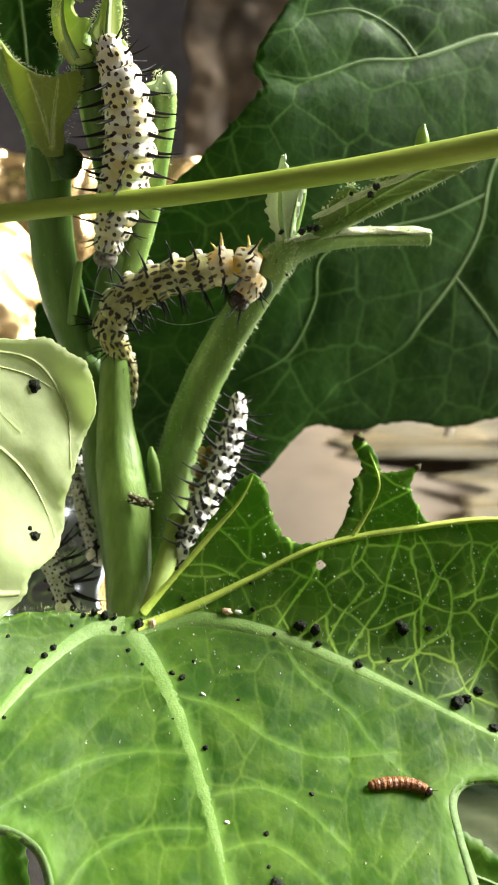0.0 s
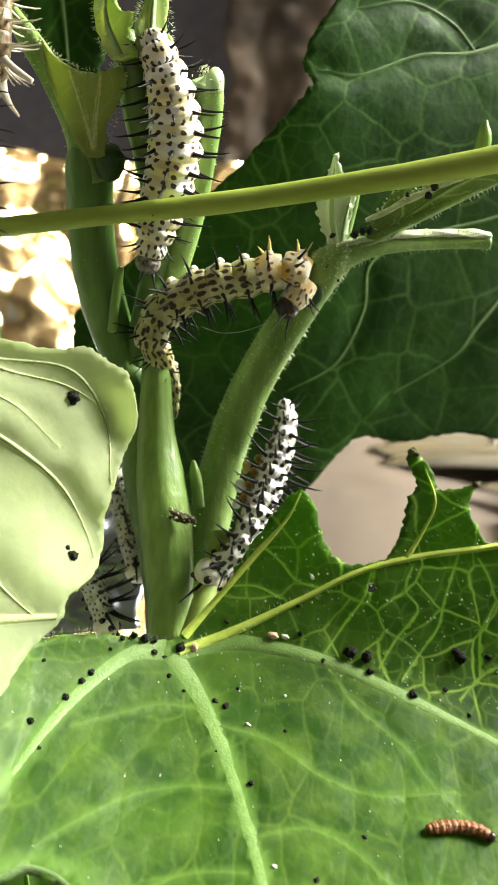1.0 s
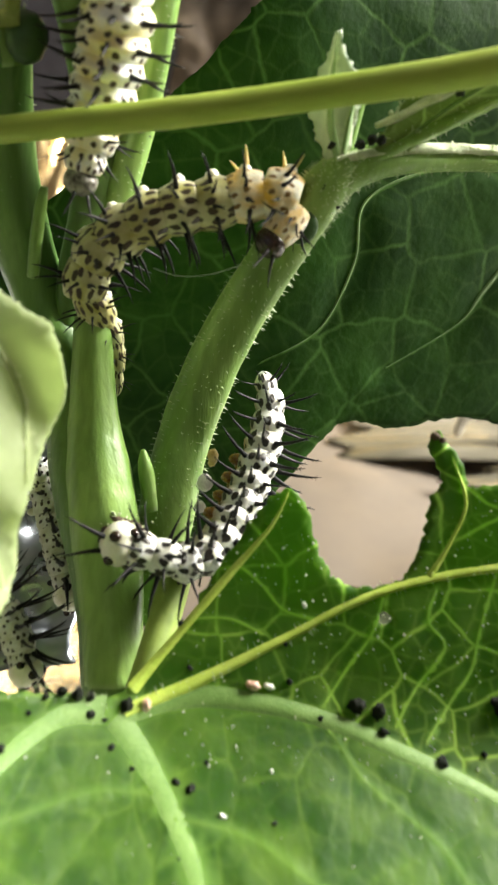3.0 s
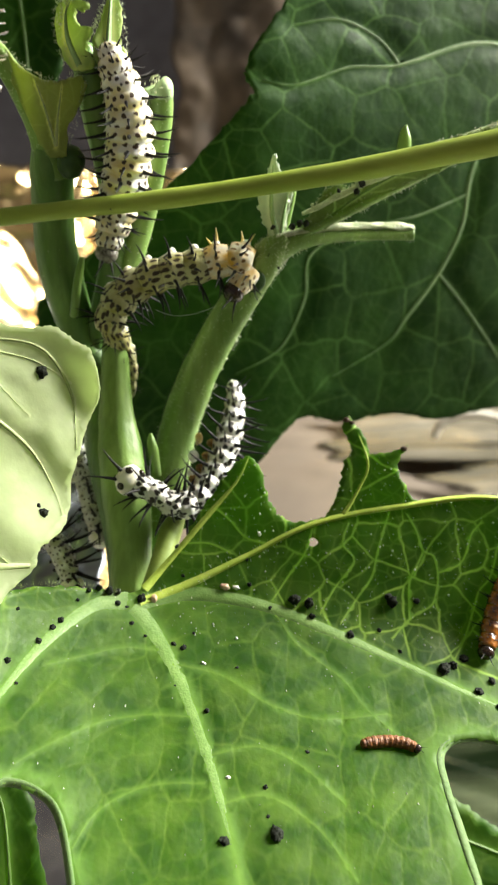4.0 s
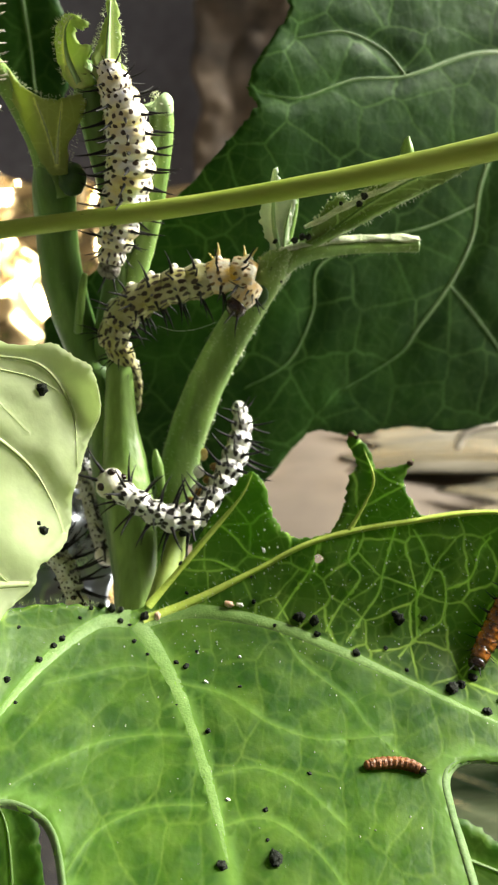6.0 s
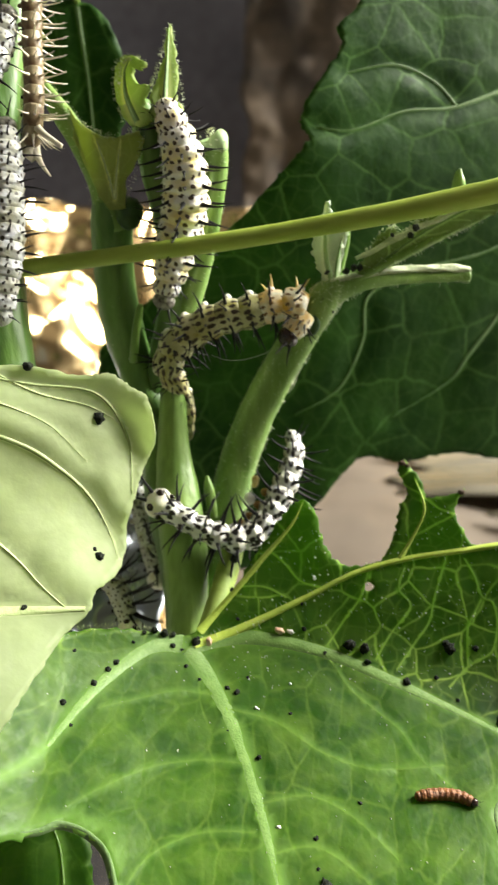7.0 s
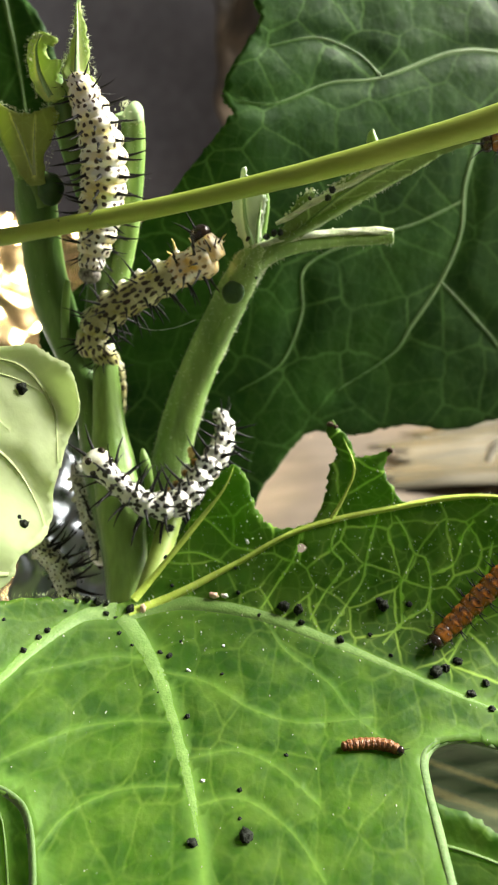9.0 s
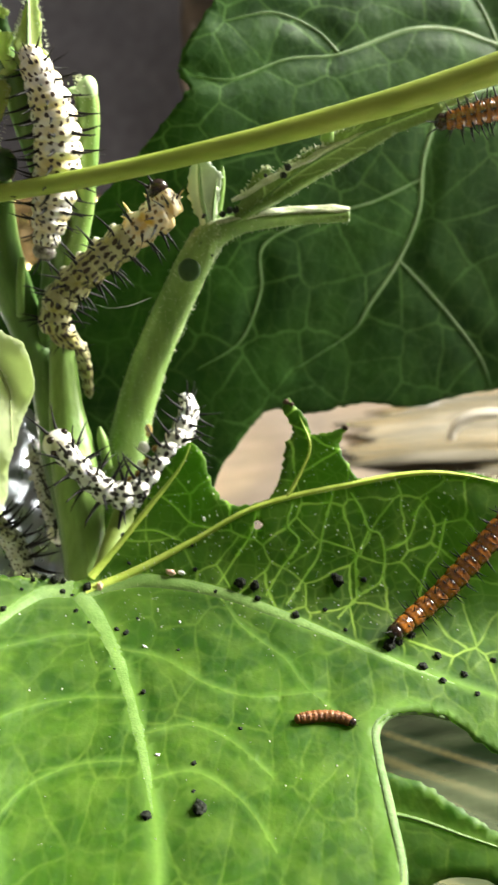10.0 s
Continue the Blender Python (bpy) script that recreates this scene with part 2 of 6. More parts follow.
OLIVE_SKIN = caterpillar_material("caterpillar_cream", (0.53, 0.53, 0.30), (0.34, 0.31, 0.07), (0.035, 0.02, 0.009), 0.33, (0.70, 0.68, 0.56), scatter=0.45, around=15)
YELLOW_SKIN = skin_material("caterpillar_yellow", (0.60, 0.42, 0.10), (0.74, 0.62, 0.28), 900, 0.35, 0.2)
ORANGE_SKIN = skin_material("caterpillar_orange", (0.045, 0.014, 0.005), (0.44, 0.15, 0.015), 620, 0.22, 0.0, 0.2, (1, 1, 1), 0.9)
TAN_SKIN = caterpillar_material("caterpillar_tan", (0.25, 0.092, 0.022), (0.14, 0.046, 0.012), (0.06, 0.025, 0.01), 0.2)
SPINE = skin_material("spine_black", (0.006, 0.006, 0.007), (0.014, 0.014, 0.014), 2000, 0.45, 0.0, 0.2, (1, 1, 1), 0.2)
HEAD_BLACK = skin_material("head_black", (0.015, 0.010, 0.008), (0.04, 0.02, 0.012), 900, 0.2, 0.0, 0.15, (1, 1, 1), 0.6)
FRASS = skin_material("frass_black", (0.007, 0.010, 0.006), (0.018, 0.024, 0.013), 1500, 0.65, 0.0, 0.8, (1, 1, 1), 0.2)
PINK = skin_material("pupa_pink", (0.70, 0.42, 0.30), (0.78, 0.58, 0.45), 900, 0.4, 0.1)
DUST = skin_material("dust_pale", (0.42, 0.48, 0.28), (0.62, 0.66, 0.5), 900, 0.6)
FLECK = skin_material("fleck_white", (0.75, 0.78, 0.70), (0.85, 0.85, 0.8), 900, 0.5)
SHED = skin_material("shed_skin_buff", (0.62, 0.56, 0.42), (0.78, 0.74, 0.62), 500, 0.4, 0.1)
SHED_MIX = skin_material("shed_skin_mottled", (0.10, 0.045, 0.015), (0.50, 0.43, 0.26), 300, 0.35)


def foil_material(name, colour, rough):
    m, n, l, p, out = material(name)
    co = n.new("ShaderNodeTexCoord").outputs["Object"]
    big, fine = noise_of(n, l, co, 25, 5), noise_of(n, l, co, 130, 5)
    l.new(mix_rgb(n, l, ramp(n, l, big, 0.3, 0.7), tuple(c * 0.8 for c in colour), colour), p.inputs["Base Color"])
    p.inputs["Metallic"].default_value = 1
    l.new(ramp(n, l, fine, 0.3, 0.7, rough, rough + 0.15), p.inputs["Roughness"])
    bump_of(n, l, noise_of(n, l, co, 12, 3), 0.4, 0.01, p)
    return m


FOIL = foil_material("foil_silver", (0.85, 0.85, 0.84), 0.13)
GOLD = foil_material("foil_gold", (0.95, 0.72, 0.38), 0.14)
WALL_PAINT = skin_material("wall_paint", (0.20, 0.18, 0.15), (0.25, 0.225, 0.19), 6, 0.7)
DARK_CLOTH = skin_material("dark_cloth", (0.040, 0.038, 0.046), (0.056, 0.053, 0.062), 20, 0.85)
TABLE_WOOD = skin_material("table_wood", (0.42, 0.31, 0.22), (0.52, 0.40, 0.30), 30, 0.5, 0, 0.2, (0.2, 2, 1))
FLOOR_MAT = skin_material("floor_boards", (0.28, 0.20, 0.13), (0.36, 0.26, 0.17), 10, 0.5)
KRAFT = skin_material("wrapping_brown", (0.035, 0.028, 0.024), (0.22, 0.165, 0.115), 22, 0.6)
CREAM = skin_material("paper_cream", (0.110, 0.090, 0.072), (0.15, 0.124, 0.102), 7, 0.45, 0, 0.05)
# Both films carry streaks of reflected light and dark in their colour.
WRAP_SHINE = skin_material("plastic_wrap", (0.045, 0.042, 0.026), (0.21, 0.19, 0.148), 90, 0.16, 0.0, 0.3, (0.12, 1, 1), 0.7)
WRAP_GREY_SHINE = skin_material("plastic_wrap_grey_shine", (0.004, 0.010, 0.003), (0.10, 0.12, 0.065), 70, 0.14, 0.0, 0.08, (0.12, 1, 1), 0.7)
CARD = skin_material("card_tan", (0.68, 0.47, 0.18), (0.78, 0.57, 0.25), 10, 0.6)


# ---- making meshes ----
def to_object(name, verts, faces, mat, parent=None, label="", origin=None, smooth=True):
    origin = Vector(origin) if origin is not None else (parent_place(parent) if parent else Vector((0, 0, 0)))
    me = bpy.data.meshes.new(name)
    me.from_pydata([tuple(Vector(v) - origin) for v in verts], [], faces)
    if smooth:
        me.polygons.foreach_set("use_smooth", [True] * len(me.polygons))
    me.materials.append(mat)
    ob = new(name, me)
    if parent:
        ob.parent = parent
        ob.location = origin - parent_place(parent)
    else:
        ob.location = origin
    if label:
        ob["label"] = label
    return ob


def parent_place(ob):
    p = Vector((0, 0, 0))
    while ob:
        p += ob.location
        ob = ob.parent
    return p


def thing(name, place, label, category, group="", kind=""):
    ob = new(name)
    ob.empty_display_size = 0.005
    ob.location = place
    return tagged(ob, label, category, group, kind)


def spline(points, count, closed=False):
    """Points along a smooth curve through the given ones; every number of a point is carried along."""
    p = np.array(points, float)
    n = len(p)
    out = []
    spans = n if closed else n - 1
    for k in range(count):
        u = k / (count if closed else count - 1) * spans
        i = min(int(u), spans - 1)
        f = u - i
        if closed:
            a, b, c, d = (p[(i + j) % n] for j in (-1, 0, 1, 2))
        else:
            a, b, c, d = (p[min(max(i + j, 0), n - 1)] for j in (-1, 0, 1, 2))
        out.append(0.5 * (2 * b + (c - a) * f + (2 * a - 5 * b + 4 * c - d) * f * f + (3 * b - a - 3 * c + d) * f**3))
    return np.array(out)


def tube(centres, radii, sides=16, rib=0.0, ribs=5, cap=True, rough=0.0, flat=1.0):
    """Verts and faces of a round stalk along world points."""
    c = [Vector(v) for v in centres]
    verts, faces = [], []
    side = None
    for i, v in enumerate(c):
        tan = (c[min(i + 1, len(c) - 1)] - c[max(i - 1, 0)]).normalized()
        if side is None:
            side = tan.cross(AWAY)
            if side.length < 0.1:
                side = tan.cross(ABOVE)
        side = (side - tan * side.dot(tan)).normalized()
        other = tan.cross(side)
        for k in range(sides):
            a = 2 * math.pi * k / sides
            r = radii[i] * (1 + rib * math.cos(ribs * a))
            if rough:
                r *= 1 + rough * noise.noise(v * 400 + Vector((math.cos(a), math.sin(a), 0)) * 1.2)
            verts.append(v + side * (r * math.cos(a)) + other * (r * flat * math.sin(a)))
    for i in range(len(c) - 1):
        for k in range(sides):
            j = (k + 1) % sides
            faces.append((i * sides + k, i * sides + j, (i + 1) * sides + j, (i + 1) * sides + k))
    if cap:
        for i, tip in ((0, c[0]), (len(c) - 1, c[-1])):
            verts.append(tip)
            m = len(verts) - 1
            for k in range(sides):
                j = (k + 1) % sides
                faces.append((m, i * sides + j, i * sides + k) if i == 0 else (m, i * sides + k, i * sides + j))
    return verts, faces


def stalk(name, points, parent, mat, label="", count=40, sides=18, rib=0.03, ribs=7, rough=0.04, flat=1.0):
    """A stalk through plan points (x, h, d, radius)."""
    s = spline(points, count)
    return to_object(name, *tube([at(*v[:3]) for v in s], [v[3] / 1000 for v in s], sides, rib, ribs, True, rough, flat), mat, parent, label)


def joined(pieces):
    verts, faces = [], []
    for v, f in pieces:
        n = len(verts)
        verts += list(v)
        faces += [tuple(i + n for i in q) for q in f]
    return verts, faces


def hairs(points, parent, count, length, mat=HAIR, seed=1):
    """Fine short hairs standing off a stalk."""
    rnd = random.Random(seed)
    s = spline(points, 120)
    pieces = []
    for _ in range(count):
        i = rnd.randrange(1, 118)
        v, w = Vector(at(*s[i][:3])), Vector(at(*s[i + 1][:3]))
        tan = (w - v).normalized()
        side = tan.cross(Vector((rnd.gauss(0, 1), rnd.gauss(0, 1), rnd.gauss(0, 1)))).normalized()
        root = v + side * (s[i][3] / 1000 * 0.98)
        tip = root + (side + tan * rnd.uniform(-0.4, 0.4)).normalized() * (length / 1000 * rnd.uniform(0.5, 1.2))
        a = side.cross(tan) * 0.000036
        b = tan * 0.000036
        pieces.append(([root + a, root - a * 0.5 + b, root - a * 0.5 - b, tip], [(0, 1, 3), (1, 2, 3), (2, 0, 3)]))
    return tagged(to_object("hairs", *joined(pieces), mat, parent, "short pale plant hairs", smooth=False), kind="stuff")


def inside(poly, x, y):
    hit = np.zeros(np.shape(x), bool)
    n = len(poly)
    for i in range(n):
        (xa, ya), (xb, yb) = poly[i][:2], poly[i - 1][:2]
        cross = (ya > y) != (yb > y)
        with np.errstate(divide="ignore", invalid="ignore"):
            hit ^= cross & (x < (xb - xa) * (y - ya) / (yb - ya + 1e-12) + xa)
    return hit


def within(a, b, x, y):
    """Whether one point lies inside the closed line a, whose points are followed by those of b."""
    cross = (a[:, 1] > y) != (b[:, 1] > y)
    return bool(np.count_nonzero(cross & (x < (b[:, 0] - a[:, 0]) * (y - a[:, 1]) / (b[:, 1] - a[:, 1] + 1e-12) + a[:, 0])) % 2)


def grow_veins(mains, outline, seed, spacing, angle, reach, levels=2, gap=0.7):
    """Side veins that leave the main ones, bend forward and stop at the margin or at another vein, and small ones that link them."""
    rnd = random.Random(seed)
    ring, after = np.array(outline), np.roll(np.array(outline), 1, axis=0)
    net = [np.array(v, float)[:, :2] for v in mains]
    taken = np.concatenate([spline(v, 160) for v in net])
    made, parents = [], net
    for level in range(levels):
        fresh = []
        step_gap, far = spacing * (1.0, 0.55, 0.4)[level], reach * (1.0, 0.55, 0.3)[level]
        for line in parents:
            seg = np.hypot(*np.diff(line, axis=0).T)
            run = np.r_[0, np.cumsum(seg)]
            for side in (-1, 1):
                s = step_gap * rnd.uniform(0.4, 1.0)
                while s < run[-1] * 0.98:
                    i = min(max(int(np.searchsorted(run, s)) - 1, 0), len(line) - 2)
                    p = line[i] + (line[i + 1] - line[i]) * ((s - run[i]) / max(seg[i], 1e-6))
                    tan = math.atan2(*(line[i + 1] - line[i])[::-1])
                    way = tan + side * radians(angle * (1.0, 1.5, 1.6)[level] * rnd.uniform(0.85, 1.15))
                    path, met, swing = [p], False, rnd.uniform(0, 6.28)
                    for k in range(int(far / 0.5)):
                        way += -side * radians(0.8) + radians(6) * math.sin(k * 0.5 + swing) + radians(rnd.gauss(0, 5))
                        q = path[-1] + 0.5 * np.array((math.cos(way), math.sin(way)))
                        if not within(ring, after, q[0], q[1]):
                            met = level == 0
                            break
                        path.append(q)
                        if k > 3:
                            d = np.hypot(*(taken - q).T)
                            if d.min() < gap:
                                path.append(taken[d.argmin()])
                                met = True
                                break
                    if len(path) > 4 and (met or level == 0):
                        fresh.append(np.array(path))
                        made.append((fresh[-1], level))
                        taken = np.concatenate([taken, fresh[-1][4:]])
                    s += step_gap * rnd.uniform(0.7, 1.3)
        parents = fresh
    return made


def leaf_sheet(name, outline, form, parent, mat, vein_mat, mains, label, step=0.8, quilt=0.5, holes=(), seed=3, serrate=0.15, fold=1, spacing=5.0, angle=50, reach=16, levels=2, thick=0.28, count=260, vein_name="vein", side_radius=0.17, band=1.0, stout=0.8, pale_edges=(), bold=None, flats=(), gap=0.7, sketch=None, sway=True):
    """A leaf blade over its outline, puffed between its veins, with each main vein a raised rib and the side veins one net."""
    rnd = random.Random(seed)
    rim = spline(outline, count, True)[:, :2]
    for k in range(len(rim)):
        rim[k] += np.array((rnd.gauss(0, serrate), rnd.gauss(0, serrate)))
    lines = [spline(v, 40) for v in mains]
    side = grow_veins(lines, rim, seed, spacing, angle, reach, levels, gap)
    lo, hi = rim.min(0), rim.max(0)
    gx, gy = np.meshgrid(np.arange(lo[0], hi[0], step), np.arange(lo[1], hi[1], step * 0.87))
    gx = gx + (np.arange(gx.shape[0]) % 2)[:, None] * step / 2
    gx, gy = gx.ravel(), gy.ravel()
    keep = inside(rim, gx, gy)
    gx, gy = gx[keep], gy[keep]
    near = np.array([np.hypot(rim[:, 0] - x, rim[:, 1] - y).min() for x, y in zip(gx, gy)])
    gx, gy = gx[near > step * 0.45], gy[near > step * 0.45]
    flat = [Vector(v) for v in rim]
    loops = [list(range(len(rim)))]
    cut = []
    for cx, cy, r in holes:
        ring = [(cx + r * (1 + 0.2 * math.sin(3 * a + cx)) * math.cos(a), cy + r * math.sin(a)) for a in np.linspace(0, 2 * math.pi, 18, endpoint=False)]
        loops.append(list(range(len(flat), len(flat) + 18)))
        flat += [Vector(v) for v in ring]
        cut.append(ring)
        far = np.hypot(gx - cx, gy - cy) > r * 1.25
        gx, gy = gx[far], gy[far]
    edges = [(a[i - 1], a[i]) for a in loops for i in range(len(a))]
    woven = [(spline(v, max(12, int(np.hypot(*np.diff(spline(v, 30)[:, :2], axis=0).T).sum() / 0.6))), 1.0) for v in mains]
    woven = [(v[:, :2], 1.15 * v[:, 2] + 0.05) for v, _ in woven] + [(p, side_radius * (1.2, 0.8, 0.6)[lv] * np.linspace(1, 0.7, len(p))) for p, lv in side]
    hub_points = np.concatenate([p for p, _ in woven])
    hub_width = np.concatenate([w for _, w in woven])
    for path, wide in woven:
        way = np.gradient(path, axis=0)
        way /= np.hypot(*way.T)[:, None] + 1e-9
        first = len(flat)
        ok = [within(rim, np.roll(rim, 1, axis=0), x, y) for x, y in path]
        flat += [Vector(p) for p, k in zip(path, ok) if k]
        edges += [(first + k, first + k + 1) for k in range(sum(ok) - 1)] if all(ok) else []
        for sign in (-1, 1):
            off = path + sign * np.c_[-way[:, 1], way[:, 0]] * wide[:, None]
            flat += [Vector(p) for p in off if within(rim, np.roll(rim, 1, axis=0), p[0], p[1])]
    flat += [Vector((x, y)) for x, y in zip(gx, gy)]
    from_cdt = mathutils_cdt(flat, edges, [loops[0]])
    verts2, faces = from_cdt
    v2 = np.array([tuple(v) for v in verts2])
    mid = np.array([v2[list(f)].mean(0) for f in faces])
    ok = inside(rim, mid[:, 0], mid[:, 1])
    for ring in cut:
        ok &= ~inside(ring, mid[:, 0], mid[:, 1])
    faces = [tuple(f) for f, k in zip(faces, ok) if k]
    ribs = np.concatenate([spline(v, 120)[:, :2] for v in mains] + [s[0][::2] for s in side if s[1] == 0])
    weight = np.concatenate([np.full(120, 1.0) for v in lines] + [np.full(len(s[0][::2]), 0.6) for s in side if s[1] == 0])

    def puff(x, y):
        d = np.hypot(ribs[:, 0] - x, ribs[:, 1] - y)
        k = d.argmin()
        e = min(d[k] / 3.5, 1.0)
        return -quilt * fold * weight[k] * e * e * (3 - 2 * e) + 0.35 * noise.noise(Vector((x * 0.12, y * 0.12, seed)))

    def vein_at(x, y):
        d = np.hypot(hub_points[:, 0] - x, hub_points[:, 1] - y)
        k = d.argmin()
        return max(0.0, 1 - d[k] / hub_width[k]), hub_width[k]

    def place(x, y, up=0.0):
        (v, w), low = vein_at(x, y), puff(x, y)
        d = form(x, y)
        x, y, d = fan(x, y, sketch(x, y), d) if sketch else (x, y, d)
        return at(x, y, d + low - up - (0.35 if w < 0.3 else 0.12) * v * (2 - v) * w * fold, sway)

    verts = [place(*v) for v in v2]
    blade = to_object(name, verts, faces, mat, parent, label)
    dense = np.concatenate([spline(v, 200) for v in list(mains) + [[(x, y, 1.3 * w) for x, y, w in e] for e in pale_edges]])
    rib = blade.data.attributes.new("rib", "FLOAT", "POINT")
    fine = blade.data.attributes.new("fine_vein", "FLOAT", "POINT")
    for k, (x, y) in enumerate(v2):
        d = np.hypot(dense[:, 0] - x, dense[:, 1] - y)
        j = d.argmin()
        lower = bold is not None and bold(x, y) < 0.35
        faint = lower and dense[j, 2] < 0.15
        rib.data[k].value = (0.33 if faint else 0.6 if lower else 1.0) * math.exp(-((d[j] / ((0.4 if lower else 0.06) + 1.9 * max(dense[j, 2] - 0.16, 0.03) * band)) ** 2))
        fine.data[k].value = vein_at(x, y)[0] * (bold(x, y) if bold else 1.0)
    mesh_strength = blade.data.attributes.new("net", "FLOAT", "POINT")
    for k, (x, y) in enumerate(v2):
        mesh_strength.data[k].value = bold(x, y) if bold else 1.0
    plan = blade.data.uv_layers.new(name="plan")
    for loop in blade.data.loops:
        plan.data[loop.index].uv = v2[loop.vertex_index] / 1000
    solid = blade.modifiers.new("thickness", "SOLIDIFY")
    solid.thickness, solid.offset = thick / 1000, 0
    for k, line in enumerate(lines):
        lift = flats[k] if flats else 0.05
        if isinstance(vein_mat, list) and vein_mat[k] is None:
            continue
        line = spline(mains[k], 70)
        line[:, 2] *= np.clip(4.0 * (1 - np.arange(70) / 69), 0.35, 1.0)
        way = np.gradient(line[:, :2], axis=0)
        way /= np.hypot(*way.T)[:, None] + 1e-9
        steps = np.linspace(-1, 1, 9)
        strip = [place(x - ty * w * e * stout, y + tx * w * e * stout, (0.42 * thick + (0.5 * thick + lift * min(w / 0.3, 1.0)) * (1 - e * e)) * fold)
                 for (x, y, w), (tx, ty) in zip(line, way) for e in steps]
        faces = [(a * 9 + b, a * 9 + b + 1, a * 9 + b + 10, a * 9 + b + 9) for a in range(69) for b in range(8)]
        to_object(vein_name, strip, faces, vein_mat[k] if isinstance(vein_mat, list) else vein_mat, blade)
    return blade, place, rim


def mathutils_cdt(points, edges, faces):
    from mathutils.geometry import delaunay_2d_cdt
    v, e, f, *_ = delaunay_2d_cdt(points, edges, faces, 1, 1e-5)
    return v, f


def lump(name, place, radius, mat, parent=None, label="", stretch=(1, 1, 1), rough=0.15, seed=0, turn=(0, 0, 0), rings=10, sides=14, grain=0.0):
    """A rounded uneven lump about a world place."""
    verts, faces = [], []
    rot = Euler([radians(a) for a in turn]).to_matrix()
    for j in range(rings + 1):
        b = math.pi * j / rings
        for i in range(sides):
            a = 2 * math.pi * i / sides
            v = Vector((math.sin(b) * math.cos(a), math.sin(b) * math.sin(a), math.cos(b)))
            v *= 1 + rough * noise.noise(v * 2.0 + Vector((seed * 7.3, 0, 0))) + rough * 0.4 * noise.noise(v * 6 + Vector((0, seed, 0))) + grain * abs(noise.noise(v * 4.5 + Vector((seed, 0, 3))))
            verts.append(Vector(place) + rot @ Vector((v.x * stretch[0], v.y * stretch[1], v.z * stretch[2])) * radius)
    for j in range(rings):
        for i in range(sides):
            k = (i + 1) % sides
            faces.append((j * sides + i, (j + 1) * sides + i, (j + 1) * sides + k, j * sides + k))
    return to_object(name, verts, faces, mat, parent, label, origin=None if parent else place)


def crumbs(points, parent, count, seed):
    """Small torn bits and fibres sticking out along a chewed edge."""
    rnd, pieces, s = random.Random(seed), [], spline(points, 100)
    for _ in range(count):
        v = s[rnd.randrange(100)]
        r = v[3] / 1000
        c = Vector(at(*v[:3])) + Vector((rnd.gauss(0, 1), rnd.gauss(0, 1), rnd.gauss(0.3, 0.8))) * r * 0.55
        a, b = Vector((rnd.gauss(0, 1), rnd.gauss(0, 1), rnd.gauss(0, 1))).normalized(), Vector((rnd.gauss(0, 1), rnd.gauss(0, 1), rnd.gauss(0, 1))).normalized()
        n = a.cross(b).normalized()
        k, z = rnd.uniform(0.08, 0.28) / 1000, rnd.uniform(0.04, 0.12) / 1000
        pieces.append(([c + a * k, c - a * k, c + b * k, c - b * k, c + n * z, c - n * z], [(0, 2, 4), (2, 1, 4), (1, 3, 4), (3, 0, 4), (2, 0, 5), (1, 2, 5), (3, 1, 5), (0, 3, 5)]))
    return tagged(to_object("torn_fibre", *joined(pieces), TORN, parent, "small pale torn fibres", smooth=False), kind="stuff")


# -- leaf forms --
def soft(v, k=1.5):
    return k * math.log1p(math.exp(min(v / k, 30.0)))


def front_sketch(x, h):
    """The curved sheet on which the front leaf's outline is given."""
    ridge = -19.5 - 0.27 * max(x + 11.0, 0.0)
    return 101.0 + 0.05 * (h + 10) - 0.92 * soft(ridge - h, 1.8) - 0.75 * soft(-12.0 - x, 2.0)


def front_form(x, h):
    """How far away the big front leaf lies: a steep back lobe, folding down and forward below its second rib."""
    ridge = -19.5 - 0.13 * max(x + 11.0, 0.0)
    return 101.0 + 0.05 * (h + 10) - 1.25 * soft(ridge - h, 1.8) - 0.75 * soft(-12.0 - x, 2.0)


def on_blade(x, h):
    """A plan point on the front leaf."""
    return fan(x, h, front_sketch(x, h), front_form(x, h))


def settled(points, up):
    """Plan points (x, h, d, radius) carried along their lines from the plan's origin to lie up millimetres off the front leaf."""
    out = []
    for x, h, d, r in points:
        k = 1.0
        for _ in range(12):
            k = front_sketch(x * k, h * k) / d
        out.append((*fan(x, h, d, front_form(x * k, h * k) - up), r))
    return out


def pale_form(x, h):
    return 100.5 - 0.95 * soft(-18.0 - x, 1.5) + 0.55 * soft(-26.0 - x, 3.0) - 0.85 * soft(-7.0 - h, 4.0) + 0.65 * math.sin(0.35 * x + 0.55 * h) + 0.2 * math.sin(0.8 * x - 0.5 * h) * math.exp(-((h + 2.0) / 14.0) ** 2)


def back_sketch(x, h):
    """The curved sheet on which the dark leaf's outline is given."""
    return 150.0 - 0.68 * h + 0.03 * x + 0.85 * soft(h - 25.0, 4.0)


def back_form(x, h):
    return 137.0 - 0.464 * h + 0.4875 * x + 0.42 * soft(-x, 4.0) + 0.3 * soft(h - 44.0, 4.0)


def cup_form(x, h):
    return 104.3 + 0.1 * (x + 20) + 0.2 * abs(x + 20.5)


def stub_form(x, h):
    return 104.6 + 0.35 * abs(x - 3.6)


def chew_form(x, h):
    return 104.9 + 0.13 * (x - 4.0)


def tip_form(x, h):
    return 105.0 + 0.4 * abs(x + 17.5) - 0.12 * (h - 38)


def low_left_form(x, h):
    return 100.0 + 0.4 * (h + 45)


def low_right_form(x, h):
    return 112.0 + 0.5 * (h + 40)
# -- end forms --


